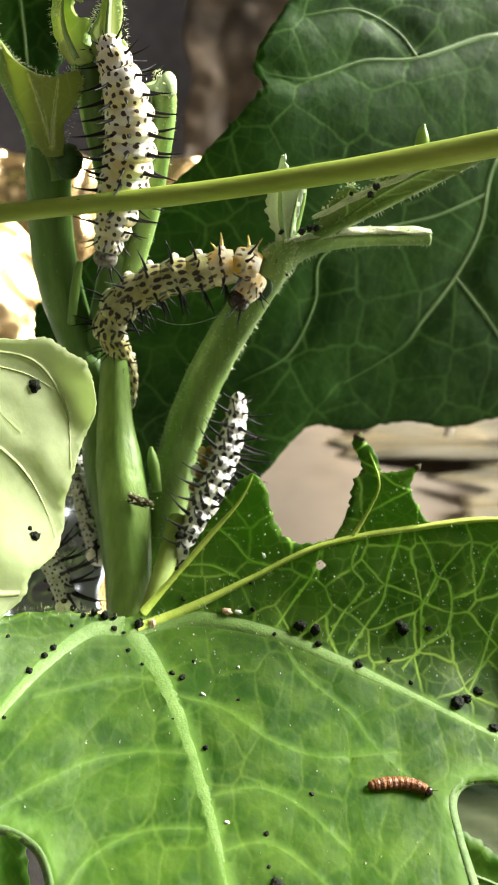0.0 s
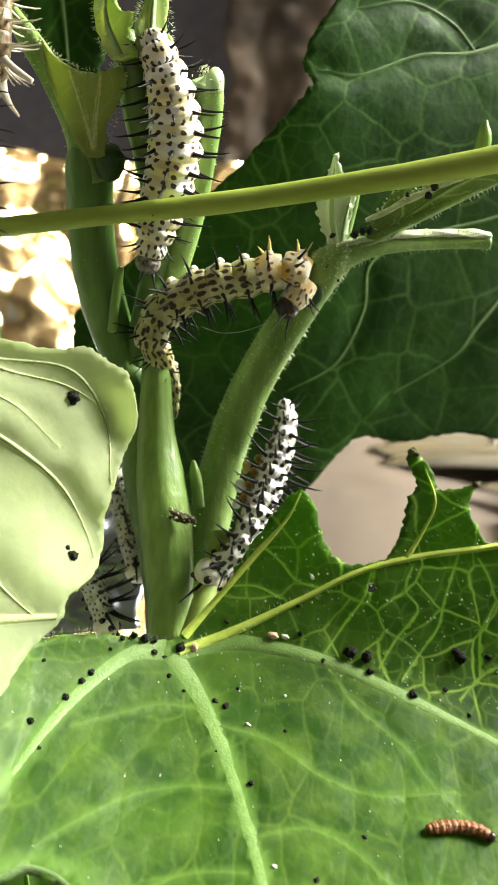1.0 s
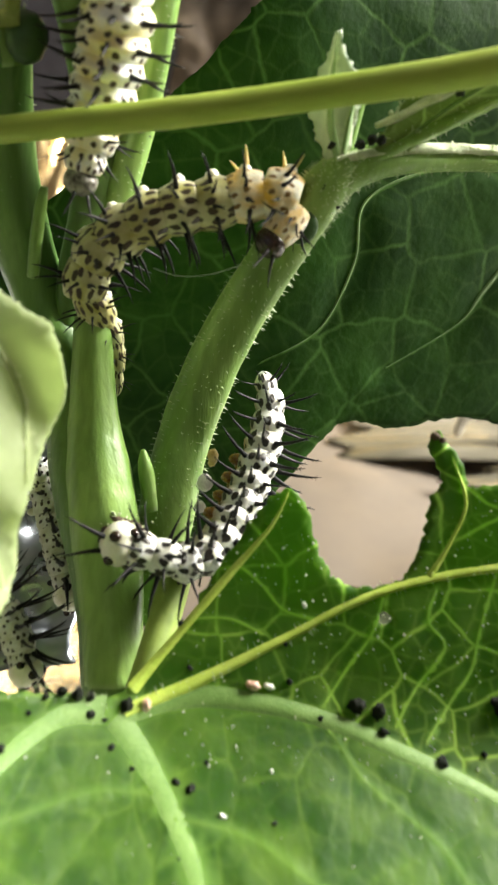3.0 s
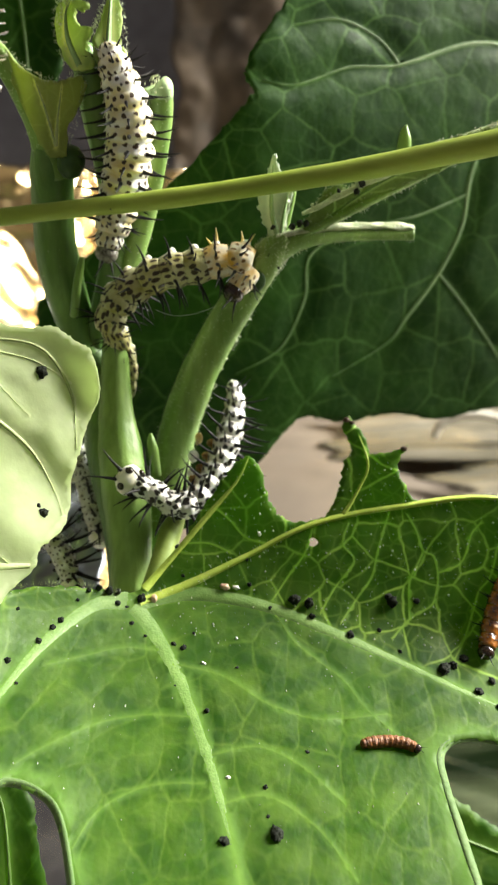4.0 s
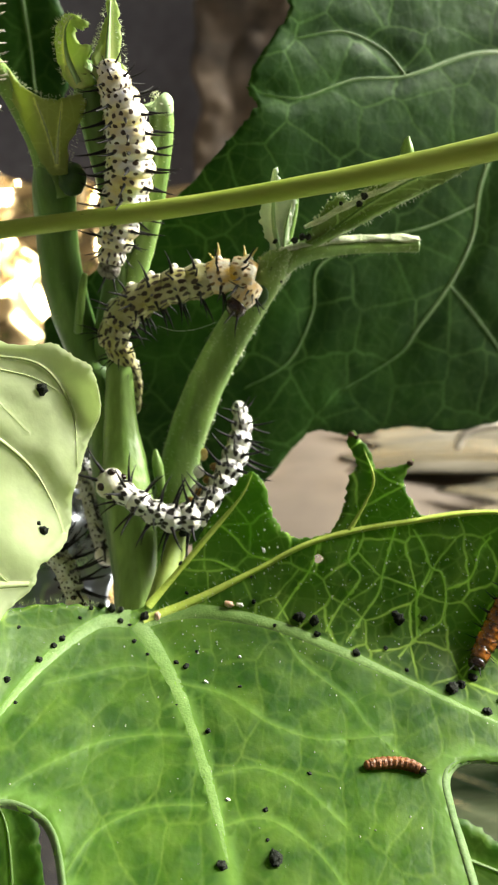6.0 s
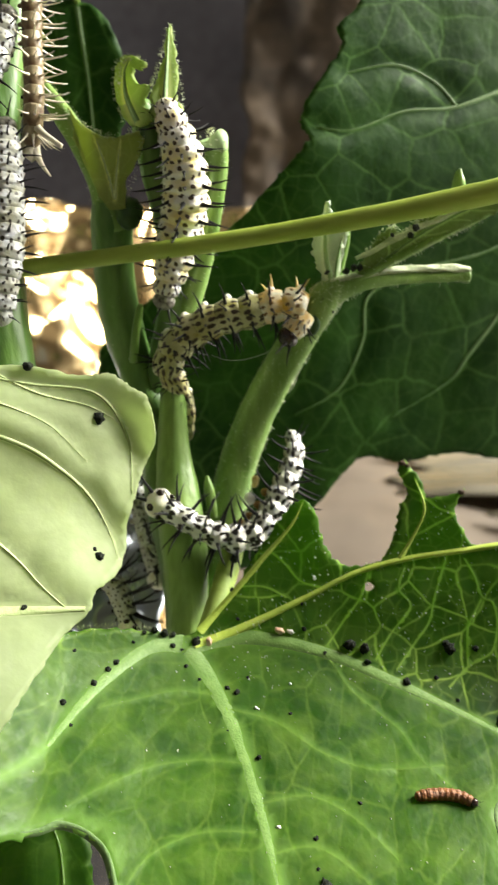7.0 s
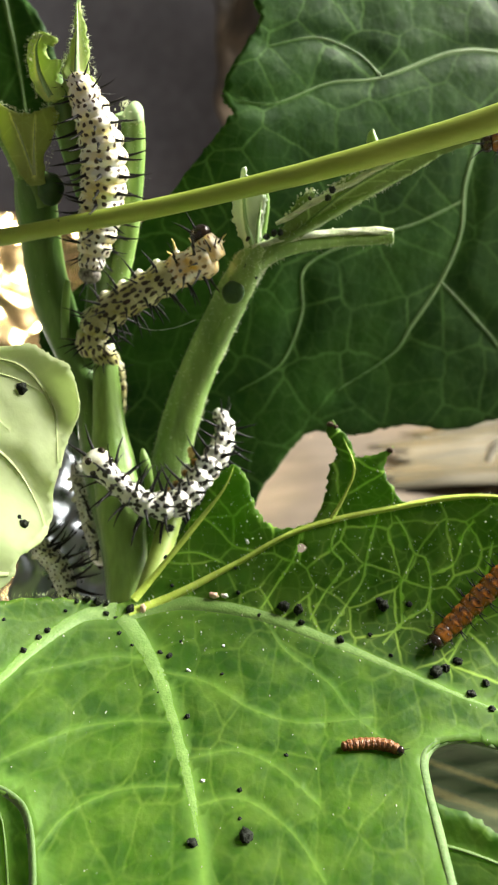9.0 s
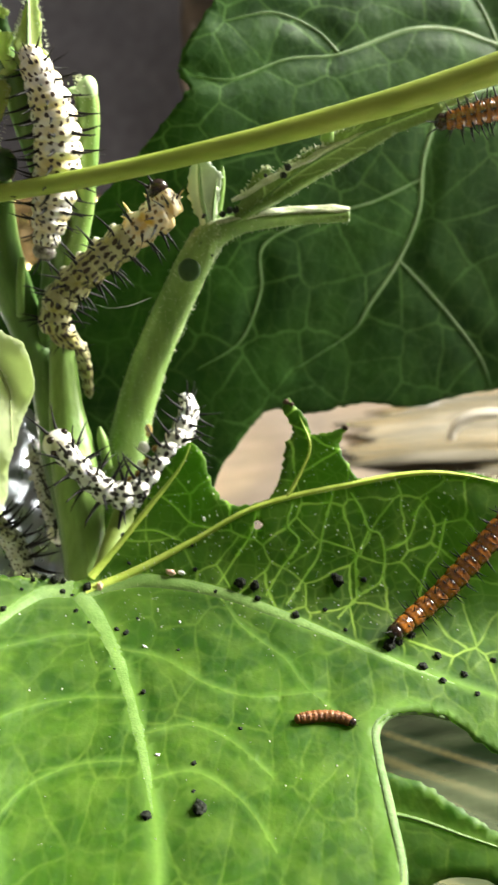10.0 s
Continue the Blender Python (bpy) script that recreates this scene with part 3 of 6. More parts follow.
# ---- setting ----
def box(name, lo, hi, mat, label, kind="structure", category=""):
    (a, b, c), (d, e, f) = lo, hi
    verts = [(a, b, c), (d, b, c), (d, e, c), (a, e, c), (a, b, f), (d, b, f), (d, e, f), (a, e, f)]
    faces = [(3, 2, 1, 0), (4, 5, 6, 7), (0, 1, 5, 4), (1, 2, 6, 5), (2, 3, 7, 6), (3, 0, 4, 7)]
    return tagged(to_object(name, verts, faces, mat, origin=((a + d) / 2, (b + e) / 2, c), smooth=False), label, category or name.split("_")[0], kind=kind)


box("floor", (-1.8, -2.0, 0.0), (1.1, 1.9, 0.1), FLOOR_MAT, "brown boarded floor under the table")
box("ceiling", (-1.8, -2.0, 2.5), (1.1, 1.9, 2.6), WALL_PAINT, "plain pale ceiling")
box("wall_back", (-1.8, 1.8, 0.1), (1.1, 1.9, 2.5), WALL_PAINT, "plain pale wall behind the table")
box("wall_left", (-1.8, -1.9, 0.1), (-1.7, 1.8, 2.5), WALL_PAINT, "plain pale side wall")


def pierced(name, along, lo, hi, y0, y1, label):
    """A wall with one opening for a window or the fill light, in four butted pieces; along: the axis on which it runs.
    """
    wall = tagged(new(name), label, "wall", kind="structure")
    a, b, c, d = along
    spans = [((a, 0.1), (d, lo)), ((a, hi), (d, 2.5)), ((a, lo), (b, hi)), ((c, lo), (d, hi))]
    for (u0, z0), (u1, z1) in spans:
        p = [(u0, y0, z0), (u1, y0, z0), (u1, y1, z0), (u0, y1, z0), (u0, y0, z1), (u1, y0, z1), (u1, y1, z1), (u0, y1, z1)]
        if name == "wall_right":
            p = [(y, x, z) for x, y, z in p]
        to_object("wall_piece", p, [(3, 2, 1, 0), (4, 5, 6, 7), (0, 1, 5, 4), (1, 2, 6, 5), (2, 3, 7, 6), (3, 0, 4, 7)], WALL_PAINT, wall, smooth=False)


pierced("wall_right", (-1.9, 0.1, 0.8, 1.8), 1.3, 2.12, 1.0, 1.1, "plain pale side wall with a window")
# Unseen wall, opened only to let the front fill lamp through.
pierced("wall_front", (-1.8, -1.15, -0.05, 1.1), 1.15, 2.25, -2.0, -1.9, "plain pale wall with an opening added for the fill light")


def crumpled(name, corner, u, v, nu, nv, high, seed, mat, label, category, scale=9.0, ragged=0.0):
    """A creased sheet between two directions, with sharp folds and facets."""
    corner, u, v = Vector(corner), Vector(u), Vector(v)
    up = u.cross(v).normalized()
    verts = []
    for j in range(nv):
        for i in range(nu):
            p = corner + u * (i / (nu - 1)) + v * (j / (nv - 1))
            p += u * ragged * (i / (nu - 1) - 0.5) * (noise.noise(Vector((seed, j * 0.15, 0))) * 2 - 0.6 * j / nv) + v * ragged * j / nv * noise.noise(Vector((i * 0.12, seed, 0)))
            a = noise.noise(p * scale + Vector((seed, 0, 0)))
            b = abs(noise.noise(p * scale * 2.3 + Vector((0, seed, 0))))
            c = abs(noise.noise(p * scale * 5.1 + Vector((0, 0, seed))))
            verts.append(p + up * high * (a + 0.7 * b + 0.3 * c))
    faces = [(j * nu + i, j * nu + i + 1, (j + 1) * nu + i + 1, (j + 1) * nu + i) for j in range(nv - 1) for i in range(nu - 1)]
    ob = tagged(to_object(name, verts, faces, mat, origin=corner), label, category)
    ob.modifiers.new("thickness", "SOLIDIFY").thickness = 0.0004
    return ob


def table():
    t = thing("table", (0, 0.45, 0.1), "brown wooden table under the plants", "table")
    def slab(name, lo, hi):
        (a, b, c), (d, e, f) = lo, hi
        verts = [(a, b, c), (d, b, c), (d, e, c), (a, e, c), (a, b, f), (d, b, f), (d, e, f), (a, e, f)]
        return to_object(name, verts, [(3, 2, 1, 0), (4, 5, 6, 7), (0, 1, 5, 4), (1, 2, 6, 5), (2, 3, 7, 6), (3, 0, 4, 7)], TABLE_WOOD, t, smooth=False)
    slab("tabletop", (-0.8, 0.0, 0.855), (0.8, 0.9, 0.885))
    for x in (-0.76, 0.70):
        for y in (0.04, 0.80):
            slab("leg", (x, y, 0.1), (x + 0.06, y + 0.06, 0.855))


table()
crumpled("foil_sheet", (-0.7, 0.02, 0.888), (1.4, 0, 0), (0, 0.46, 0), 150, 60, 0.006, 3.0, FOIL, "crumpled silver foil sheet spread on the table", "foil")
crumpled("gold_foil", (-0.158, 0.385, 0.888), (0.165, 0.075, 0), (0, 0.035, 0.122), 100, 60, 0.04, 8.0, GOLD, "crumpled gold foil standing behind the plants", "foil", 9.0)
crumpled("silver_foil", (-0.46, 0.37, 0.888), (0.30, 0.03, 0), (0, 0.035, 0.115), 120, 60, 0.045, 2.0, FOIL, "crumpled silver foil standing behind the plants", "foil", 9.0)
FOIL_DULL = foil_material("foil_dull", (0.24, 0.26, 0.29), 0.24)
crumpled("silver_foil", (-0.215, 0.345, 0.888), (0.15, 0.095, 0), (-0.012, 0.035, 0.072), 90, 50, 0.022, 14.0, FOIL, "crumpled silver foil fold before the gold foil", "foil", 8.0, 0.2)
crumpled("foil_scrap", at(-36, -26, 128), (0.016, 0.004, 0), LEAN @ Vector((0.002, 0.012, 0.03)), 26, 40, 0.003, 12.0, FOIL_DULL, "small crumpled silver foil scrap behind the stem", "foil", 90.0, 0.3)
crumpled("cream_paper", (-0.03, 0.19, 0.900), (0.36, 0.03, 0), (0.02, 0.285, 0.012), 70, 60, 0.006, 4.0, CREAM, "creased cream paper sheet lying on the foil", "paper", 8.0)
crumpled("dark_cloth", (-0.6, 0.62, 0.89), (1.2, 0, 0), (0, 0.01, 0.6), 60, 30, 0.012, 5.0, DARK_CLOTH, "dark grey cloth hanging behind the table", "cloth", 4.0)
crumpled("brown_wrapping", (-0.034, 0.48, 0.89), (0.080, 0, 0), (0.0, 0.03, 0.30), 30, 70, 0.014, 9.0, KRAFT, "crumpled mottled brown wrapping behind the plant", "wrapping", 18.0, 0.2)
crumpled("tan_card", (0.022, 0.55, 0.89), (0.14, 0, 0), (0, 0.02, 0.34), 12, 24, 0.004, 6.0, CARD, "tan sheet of card standing behind the plant", "card", 5.0)

wrap = thing("plastic_wrap", (0.14, 0.31, 0.905), "crumpled clear plastic wrap in shiny folds", "plastic wrap")
for corner, u, v, seed in (((0.035, 0.300, 0.908), (0.24, -0.035, 0), (0.02, 0.10, 0.005), 3), ((0.062, 0.235, 0.9075), (0.22, -0.05, 0), (0.02, 0.075, 0.003), 8)):
    verts, nu, nv = [], 60, 70
    for j in range(nv):
        for i in range(nu):
            a, b = i / (nu - 1), j / (nv - 1)
            sway = b + 0.12 * noise.noise(Vector((a * 2.2, seed, 0))) + 0.03 * noise.noise(Vector((a * 6, b * 3, seed)))
            crease = abs(noise.noise(Vector((a * 0.8, sway * 7, seed)))) + 0.5 * abs(noise.noise(Vector((a * 1.4, sway * 16, seed + 4))))
            end = 1 - min(a / 0.18, 1.0)
            verts.append(Vector(corner) + Vector(u) * (a + 0.10 * noise.noise(Vector((b * 6, seed, 1))) * end) + Vector(v) * (b * (1 - 0.3 * end)) + Vector((0, 0, 0.005 * crease * min(a / 0.1, 1.0))))
    faces = [(j * nu + i, j * nu + i + 1, (j + 1) * nu + i + 1, (j + 1) * nu + i) for j in range(nv - 1) for i in range(nu - 1)]
    fold = to_object("fold", verts, faces, WRAP_SHINE, wrap, "folded film with shine streaks in its colour")
    fold.modifiers.new("thickness", "SOLIDIFY").thickness = 0.0003
verts, nu, nv = [], 140, 140
for j in range(nv):
    for i in range(nu):
        a, b = i / (nu - 1), j / (nv - 1)
        sway = b + 0.5 * a + 0.2 * noise.noise(Vector((a * 2.2, 5.0, 0))) + 0.05 * noise.noise(Vector((a * 6, b * 3, 5.0)))
        crease = abs(noise.noise(Vector((a * 0.8, sway * 5, 2.0)))) + 0.3 * abs(noise.noise(Vector((a * 1.4, sway * 13, 6.0))))
        verts.append(Vector((0.018, 0.055, 0.902)) + Vector((0.20, 0, 0.004)) * a + Vector((0, 0.145, 0.008)) * b + Vector((0, 0, 0.010 * crease)))
fold = to_object("fold", verts, [(j * nu + i, j * nu + i + 1, (j + 1) * nu + i + 1, (j + 1) * nu + i) for j in range(nv - 1) for i in range(nu - 1)], WRAP_GREY_SHINE, wrap, "grey-green folded film with shine streaks in its colour")
fold.modifiers.new("thickness", "SOLIDIFY").thickness = 0.0003
stalk("rim", [(74.1, -3.3, 322, 1.2), (76.4, 1.9, 322, 1.6), (82.5, 5, 322, 1.8), (91.9, 5.4, 322, 1.8), (102.4, 2.9, 322, 1.6)], wrap, RIM, "curved pale plastic rim", 40, 10, 0, 5, 0.1)

# ---- the vine and its front leaf ----
vine = thing("passion_vine", at(-15, -45, 108), "green passion vine with a chewed lobed leaf", "plant")
STEM_LINE = [(-12.7, -27.4, 107.5, 2.5), (-13.4, -16.5, 108, 2.7), (-14.2, -10.3, 108.8, 3.0), (-15.7, -4, 110, 3.2), (-17.0, 2.1, 111, 2.8), (-18.6, 7.9, 111.5, 2.3), (-20.8, 13.4, 112, 2.5), (-22.2, 18.9, 110.5, 2.6), (-22.8, 24.4, 109.5, 2.5), (-22.9, 30.0, 108.5, 2.5), (-23.1, 33.0, 107.8, 1.9)]
stalk("stem", STEM_LINE, vine, STEM, "smooth green main stem", 70, 24)
# Paler stalk laid over the stem to draw its lit band.
stalk("shoot", [(-13.0, -20, 107, 2.4), (-13.2, -14, 107, 2.7), (-13.7, -8.5, 107.2, 3.0), (-14.4, -3.5, 107.6, 2.8), (-14.9, 0.5, 108, 2.3), (-15.1, 3.6, 108.2, 1.95), (-15.2, 6.6, 108.3, 1.75), (-15.2, 9.5, 108.5, 1.6), (-15.2, 10.2, 108.5, 1.4)], vine, STEM_PALE, "bright green cut shoot", 60, 24, 0.035, 7)
stalk("cut_stub", [(-20.2, 13.0, 108.5, 0.5), (-19.7, 15.6, 107.2, 0.55), (-19.2, 18.2, 106.5, 0.5), (-18.9, 19.6, 106.3, 0.3)], vine, STEM_PALE, "short pale cut leaf stub", 16, 12)
SHOOT_LINE = [(-10.2, -16.3, 111, 1.5), (-9.4, -8.4, 112, 2.5), (-7.8, -0.4, 113, 2.5), (-4.8, 7.6, 112, 2.4), (-0.8, 14.5, 109, 2.2), (2.3, 18.9, 106, 2), (4, 21.1, 105.3, 1.6), (5, 22, 105, 1)]
stalk("shoot", SHOOT_LINE, vine, STEM_PALE, "pale green hairy side shoot", 60, 22, 0.02, 5)
hairs(SHOOT_LINE, vine, 1500, 0.5, HAIR, 4)
MARGINS = ([(-26.4, -31.8, 0.3), (-23, -32.1, 0.5), (-21.2, -32, 0.6), (-18.7, -33.2, 0.6), (-16.7, -35.3, 0.6), (-15, -39.9, 0.6), (-14.1, -44.3, 0.5)], [(21.5, -48.1, 0.4), (22.1, -44.7, 0.6), (21.4, -40.9, 0.7), (20.5, -36.7, 0.7), (20.4, -34.5, 0.7), (21.9, -33.4, 0.6), (24.9, -33.3, 0.5), (28.6, -34.3, 0.3)])
front_leaf, on_front, front_rim = leaf_sheet("leaf",
    [(-11, -17.9), (-13.5, -18.4), (-15.5, -17.7), (-19.2, -16.9), (-22.8, -16.7), (-25.8, -16.6), (-32.6, -17.4), (-36.4, -21.6), (-32.3, -27.5), (-26.4, -31.7), (-23, -32.1), (-21.2, -32), (-18.7, -33.2), (-16.7, -35.3), (-15, -39.9), (-14.1, -44.3)] + [(-12.4, -49.3), (-1, -53.3), (14.6, -52.4), (21.1, -49.4), (22.1, -44.7), (21.4, -40.9), (20.5, -36.7), (20.4, -34.5), (21.9, -33.4), (24.9, -33.3), (28.6, -34.3), (34.2, -37.7), (42.5, -37.3), (48.8, -27.1), (45.1, -15.5), (36.7, -9.6), (29, -7.8)] + [(22.9, -8), (20, -8.5), (18.2, -6.6), (17.3, -4.3), (18.5, -2.2), (16.3, -3), (14.4, -3), (13.7, -1.1), (11.7, 1.1), (11.3, -0.4), (12.2, -2.4), (11.3, -4.3), (10.8, -7), (9.7, -9.6), (7.8, -10.6), (5.2, -10.6), (3.7, -9.6), (2.6, -7.3), (2.1, -5.1), (0.6, -3.4), (-1.1, -4.5), (-2.7, -6.6), (-5.3, -10.6), (-7.9, -14.8)],
    front_form, vine, LEAF, [VEIN_BACKLIT, VEIN, VEIN, VEIN] + [VEIN_BACKLIT] * 2 + [None] * 16,
    [[(-11.1, -19.3, 0.3), (-6.6, -17.9, 0.3), (0.6, -14.5, 0.2), (7.8, -11, 0.2), (17, -9.1, 0.2), (28.9, -8, 0.2), (41.9, -11.5, 0.1)],
     [(-11.3, -19.5, 0.5), (-5.3, -18.7, 0.5), (2.5, -20.1, 0.4), (10.3, -23, 0.4), (18, -26.3, 0.3), (28.1, -30.6, 0.3), (39.3, -34.7, 0.1)],
     [(-11.8, -19.6, 0.6), (-8.9, -23.1, 0.6), (-6.2, -27.3, 0.6), (-3.9, -32, 0.6), (-2.3, -35.9, 0.5), (-0.6, -41.3, 0.5), (0.4, -47.7, 0.3), (-0.5, -52, 0.1)],
     [(-12.5, -19.2, 0.6), (-15.7, -19.2, 0.5), (-19.3, -21.4, 0.5), (-21.9, -24, 0.5), (-24.2, -26.7, 0.4), (-28.2, -27.9, 0.3), (-32.7, -26.3, 0.1)],
     [(-10.7, -18, 0.3), (-7.9, -14.8, 0.2), (-4, -10.2, 0.2), (-0.7, -6.3, 0.1), (0.6, -3.7, 0.1)],
     [(11.2, -10.2, 0.2), (13.1, -7, 0.1), (14.1, -4.3, 0.1), (13.1, -1.1, 0.1)],
     [(18.5, -9.9, 0.07), (19.5, -11.7, 0.07), (20.3, -14, 0.07), (21.4, -14.5, 0.07), (21.9, -16.4, 0.07), (21.8, -18.1, 0.07), (21.2, -20, 0.07), (18.9, -21.4, 0.07), (16.7, -23.7, 0.07)],
     [(16.5, -9.6, 0.07), (16, -11.2, 0.07), (15.1, -14.2, 0.07), (14.5, -16.8, 0.07), (13, -19, 0.07), (11, -21.9, 0.07)],
     [(20.3, -14, 0.07), (19.6, -15.5, 0.07), (18.7, -17.5, 0.07), (18.7, -21.4, 0.07)],
     [(22, -16.4, 0.07), (24.3, -15.5, 0.07), (25.2, -14, 0.07), (25.7, -12.1, 0.07), (26.7, -10.9, 0.07)],
     [(28.8, -13.2, 0.07), (27.9, -16.8, 0.07), (26.6, -18.4, 0.07), (25.9, -20.6, 0.07), (24.8, -23.9, 0.07), (23.6, -26, 0.07)],
     [(7.8, -11.5, 0.07), (7, -14.2, 0.07), (5.2, -16.8, 0.07), (3.5, -19.3, 0.07)],
     [(11.9, -10.9, 0.07), (11.2, -13.2, 0.07), (12.5, -15.1, 0.07), (10.4, -18, 0.07), (8.7, -20.9, 0.07)],
     [(-3, -9.3, 0.07), (-1.4, -10.6, 0.07), (0.3, -12.5, 0.07), (2.6, -13.2, 0.07)],
     [(-6.3, -13.2, 0.07), (-3.7, -13.2, 0.07), (-1.4, -14.2, 0.07)],
     [(-5.7, -29.7, 0.09), (-9.9, -29.2, 0.09), (-14.5, -29.3, 0.09), (-18.5, -30.1, 0.09), (-20.9, -30.9, 0.07)],
     [(-9.3, -24, 0.09), (-12.7, -23.5, 0.09), (-16.8, -23.8, 0.07), (-19.7, -24, 0.07)],
     [(-7.6, -25.3, 0.09), (-2.3, -26.6, 0.09), (2.9, -29.3, 0.09), (8.1, -30.8, 0.07), (15.3, -30.8, 0.07)],
     [(-3.7, -32.8, 0.09), (1.2, -32.4, 0.09), (5.6, -34.1, 0.07), (9.8, -37.2, 0.07)],
     [(3.7, -21.1, 0.09), (6.1, -24.2, 0.07), (10.8, -27.6, 0.07), (13, -30.2, 0.07), (16.2, -32.6, 0.07)],
     [(-1.7, -36.2, 0.09), (2.2, -36.1, 0.09), (6.9, -38.6, 0.07), (10.3, -42.3, 0.07)],
     [(-3.9, -34.7, 0.09), (-9.3, -34.4, 0.09), (-13.5, -35.5, 0.07), (-15.4, -37.5, 0.07)]],
    "large green lobed leaf with chewed margin and pale veins", 0.7, 0.3, [(7.9, -13, 0.5)], 7, 0.1, 1, 10.0, 50, 42, 0, sketch=front_sketch, count=420, gap=0.9, side_radius=0.19, stout=1.7, pale_edges=MARGINS, flats=(0.22, 0.06, 0.05, 0.05, 0.15, 0.12) + (0.08,) * 9 + (0.03,) * 7, bold=lambda x, y: 0.15 + 0.85 * min(max((y + 18.4 + 0.33 * max(x + 5.0, 0.0)) / 1.6 + 0.2, 0.0), 1.0))

for edge in MARGINS:
    s = spline(edge, 40)
    to_object("leaf_margin", *tube([at(*on_blade(v[0], v[1])) for v in s], s[:, 2] * 0.7 / 1000, 12, 0, 5, True, 0.1, 0.6), MARGIN, front_leaf, "thick pale rolled margin")
leaf_sheet("leaf", [(-49.8, -36.7), (-36.1, -38.4), (-27.4, -39), (-24.2, -40.5), (-22.9, -43), (-22.2, -46.3), (-21, -50), (-19.6, -56.8), (-22.9, -64), (-38.5, -64), (-52, -51.6)], low_left_form, vine, LEAF, VEIN,
    [[(-23.1, -61.7, 0.4), (-24.7, -51.6, 0.3), (-26.2, -43.6, 0.2), (-27.9, -40.2, 0.1)]], "green leaf hanging below in the shade", 1.2, 0.5, (), 41, 0.1, 1, 9, 50, 12, 0, count=90, bold=lambda x, y: 0.15)
leaf_sheet("leaf", [(14.3, -42.2), (22.2, -44.2), (27.4, -46), (31.6, -48.8), (35.7, -51.1), (41, -53.3), (44.8, -55.9), (38.4, -56.7), (30, -54.6), (22.2, -56.4), (13.5, -54.2)], low_right_form, vine, LEAF, VEIN,
    [[(13.9, -47.9, 0.4), (23.1, -48.6, 0.3), (31.2, -51, 0.2), (40.8, -54, 0.1)]], "green leaf hanging below in the shade", 1.2, 0.5, (), 43, 0.1, 1, 9, 50, 12, 0, count=90, bold=lambda x, y: 0.15)

for x, h, r in [(11.6, 0.7, 0.4), (12.2, 0.4, 0.3), (18.1, -2.5, 0.4)]:
    lump("dry_tip", on_front(x, h, 0.1), r / 1000, DRY, front_leaf, "dry curled dark edge", (1, 0.5, 0.9), 0.35, x)

for rib_line, n_hair, k in (([(-11.1, -19.3, 0.4), (0.6, -14.5, 0.4), (7.8, -11, 0.3), (17, -9.1, 0.3), (28.9, -8, 0.3), (36.7, -9.6, 0.2)], 420, 21), ([(-12.5, -18.9, 0.5), (-15.5, -17.7, 0.3), (-19.2, -16.9, 0.3), (-22.8, -16.7, 0.3), (-25.8, -16.6, 0.3)], 220, 22)):
    hairs([(*on_blade(x, h), r) for x, h, r in rib_line], vine, n_hair, 0.55, HAIR, k)

# pale leaf of the next plant
vine_two = thing("passion_vine", at(-35, -40, 104), "green passion vine with a pale upturned leaf", "plant")
LEFT_LINE = [(-32.8, 6.8, 102, 3.2), (-34.3, 15.8, 102, 3.2), (-35.5, 25, 103, 3.1), (-36, 34.8, 103, 3), (-35.3, 44.6, 103, 2.8), (-34.5, 52.4, 103, 2.6), (-34.4, 64.3, 103, 2.5)]
stalk("stem", LEFT_LINE, vine_two, STEM, "smooth green stem", 50, 24)
stalk("petiole", [(-39, 20.2, 106, 1.6), (-41.4, 26.5, 107, 1.7), (-44.3, 33.6, 108, 1.7), (-47.2, 40.9, 109, 1.7), (-48.5, 46.2, 110, 1.5), (-48, 51.8, 114, 1.1), (-44.8, 55.4, 118, 0.7)], vine_two, PETIOLE_SOFT, "pale green arching leaf stalk", 30)
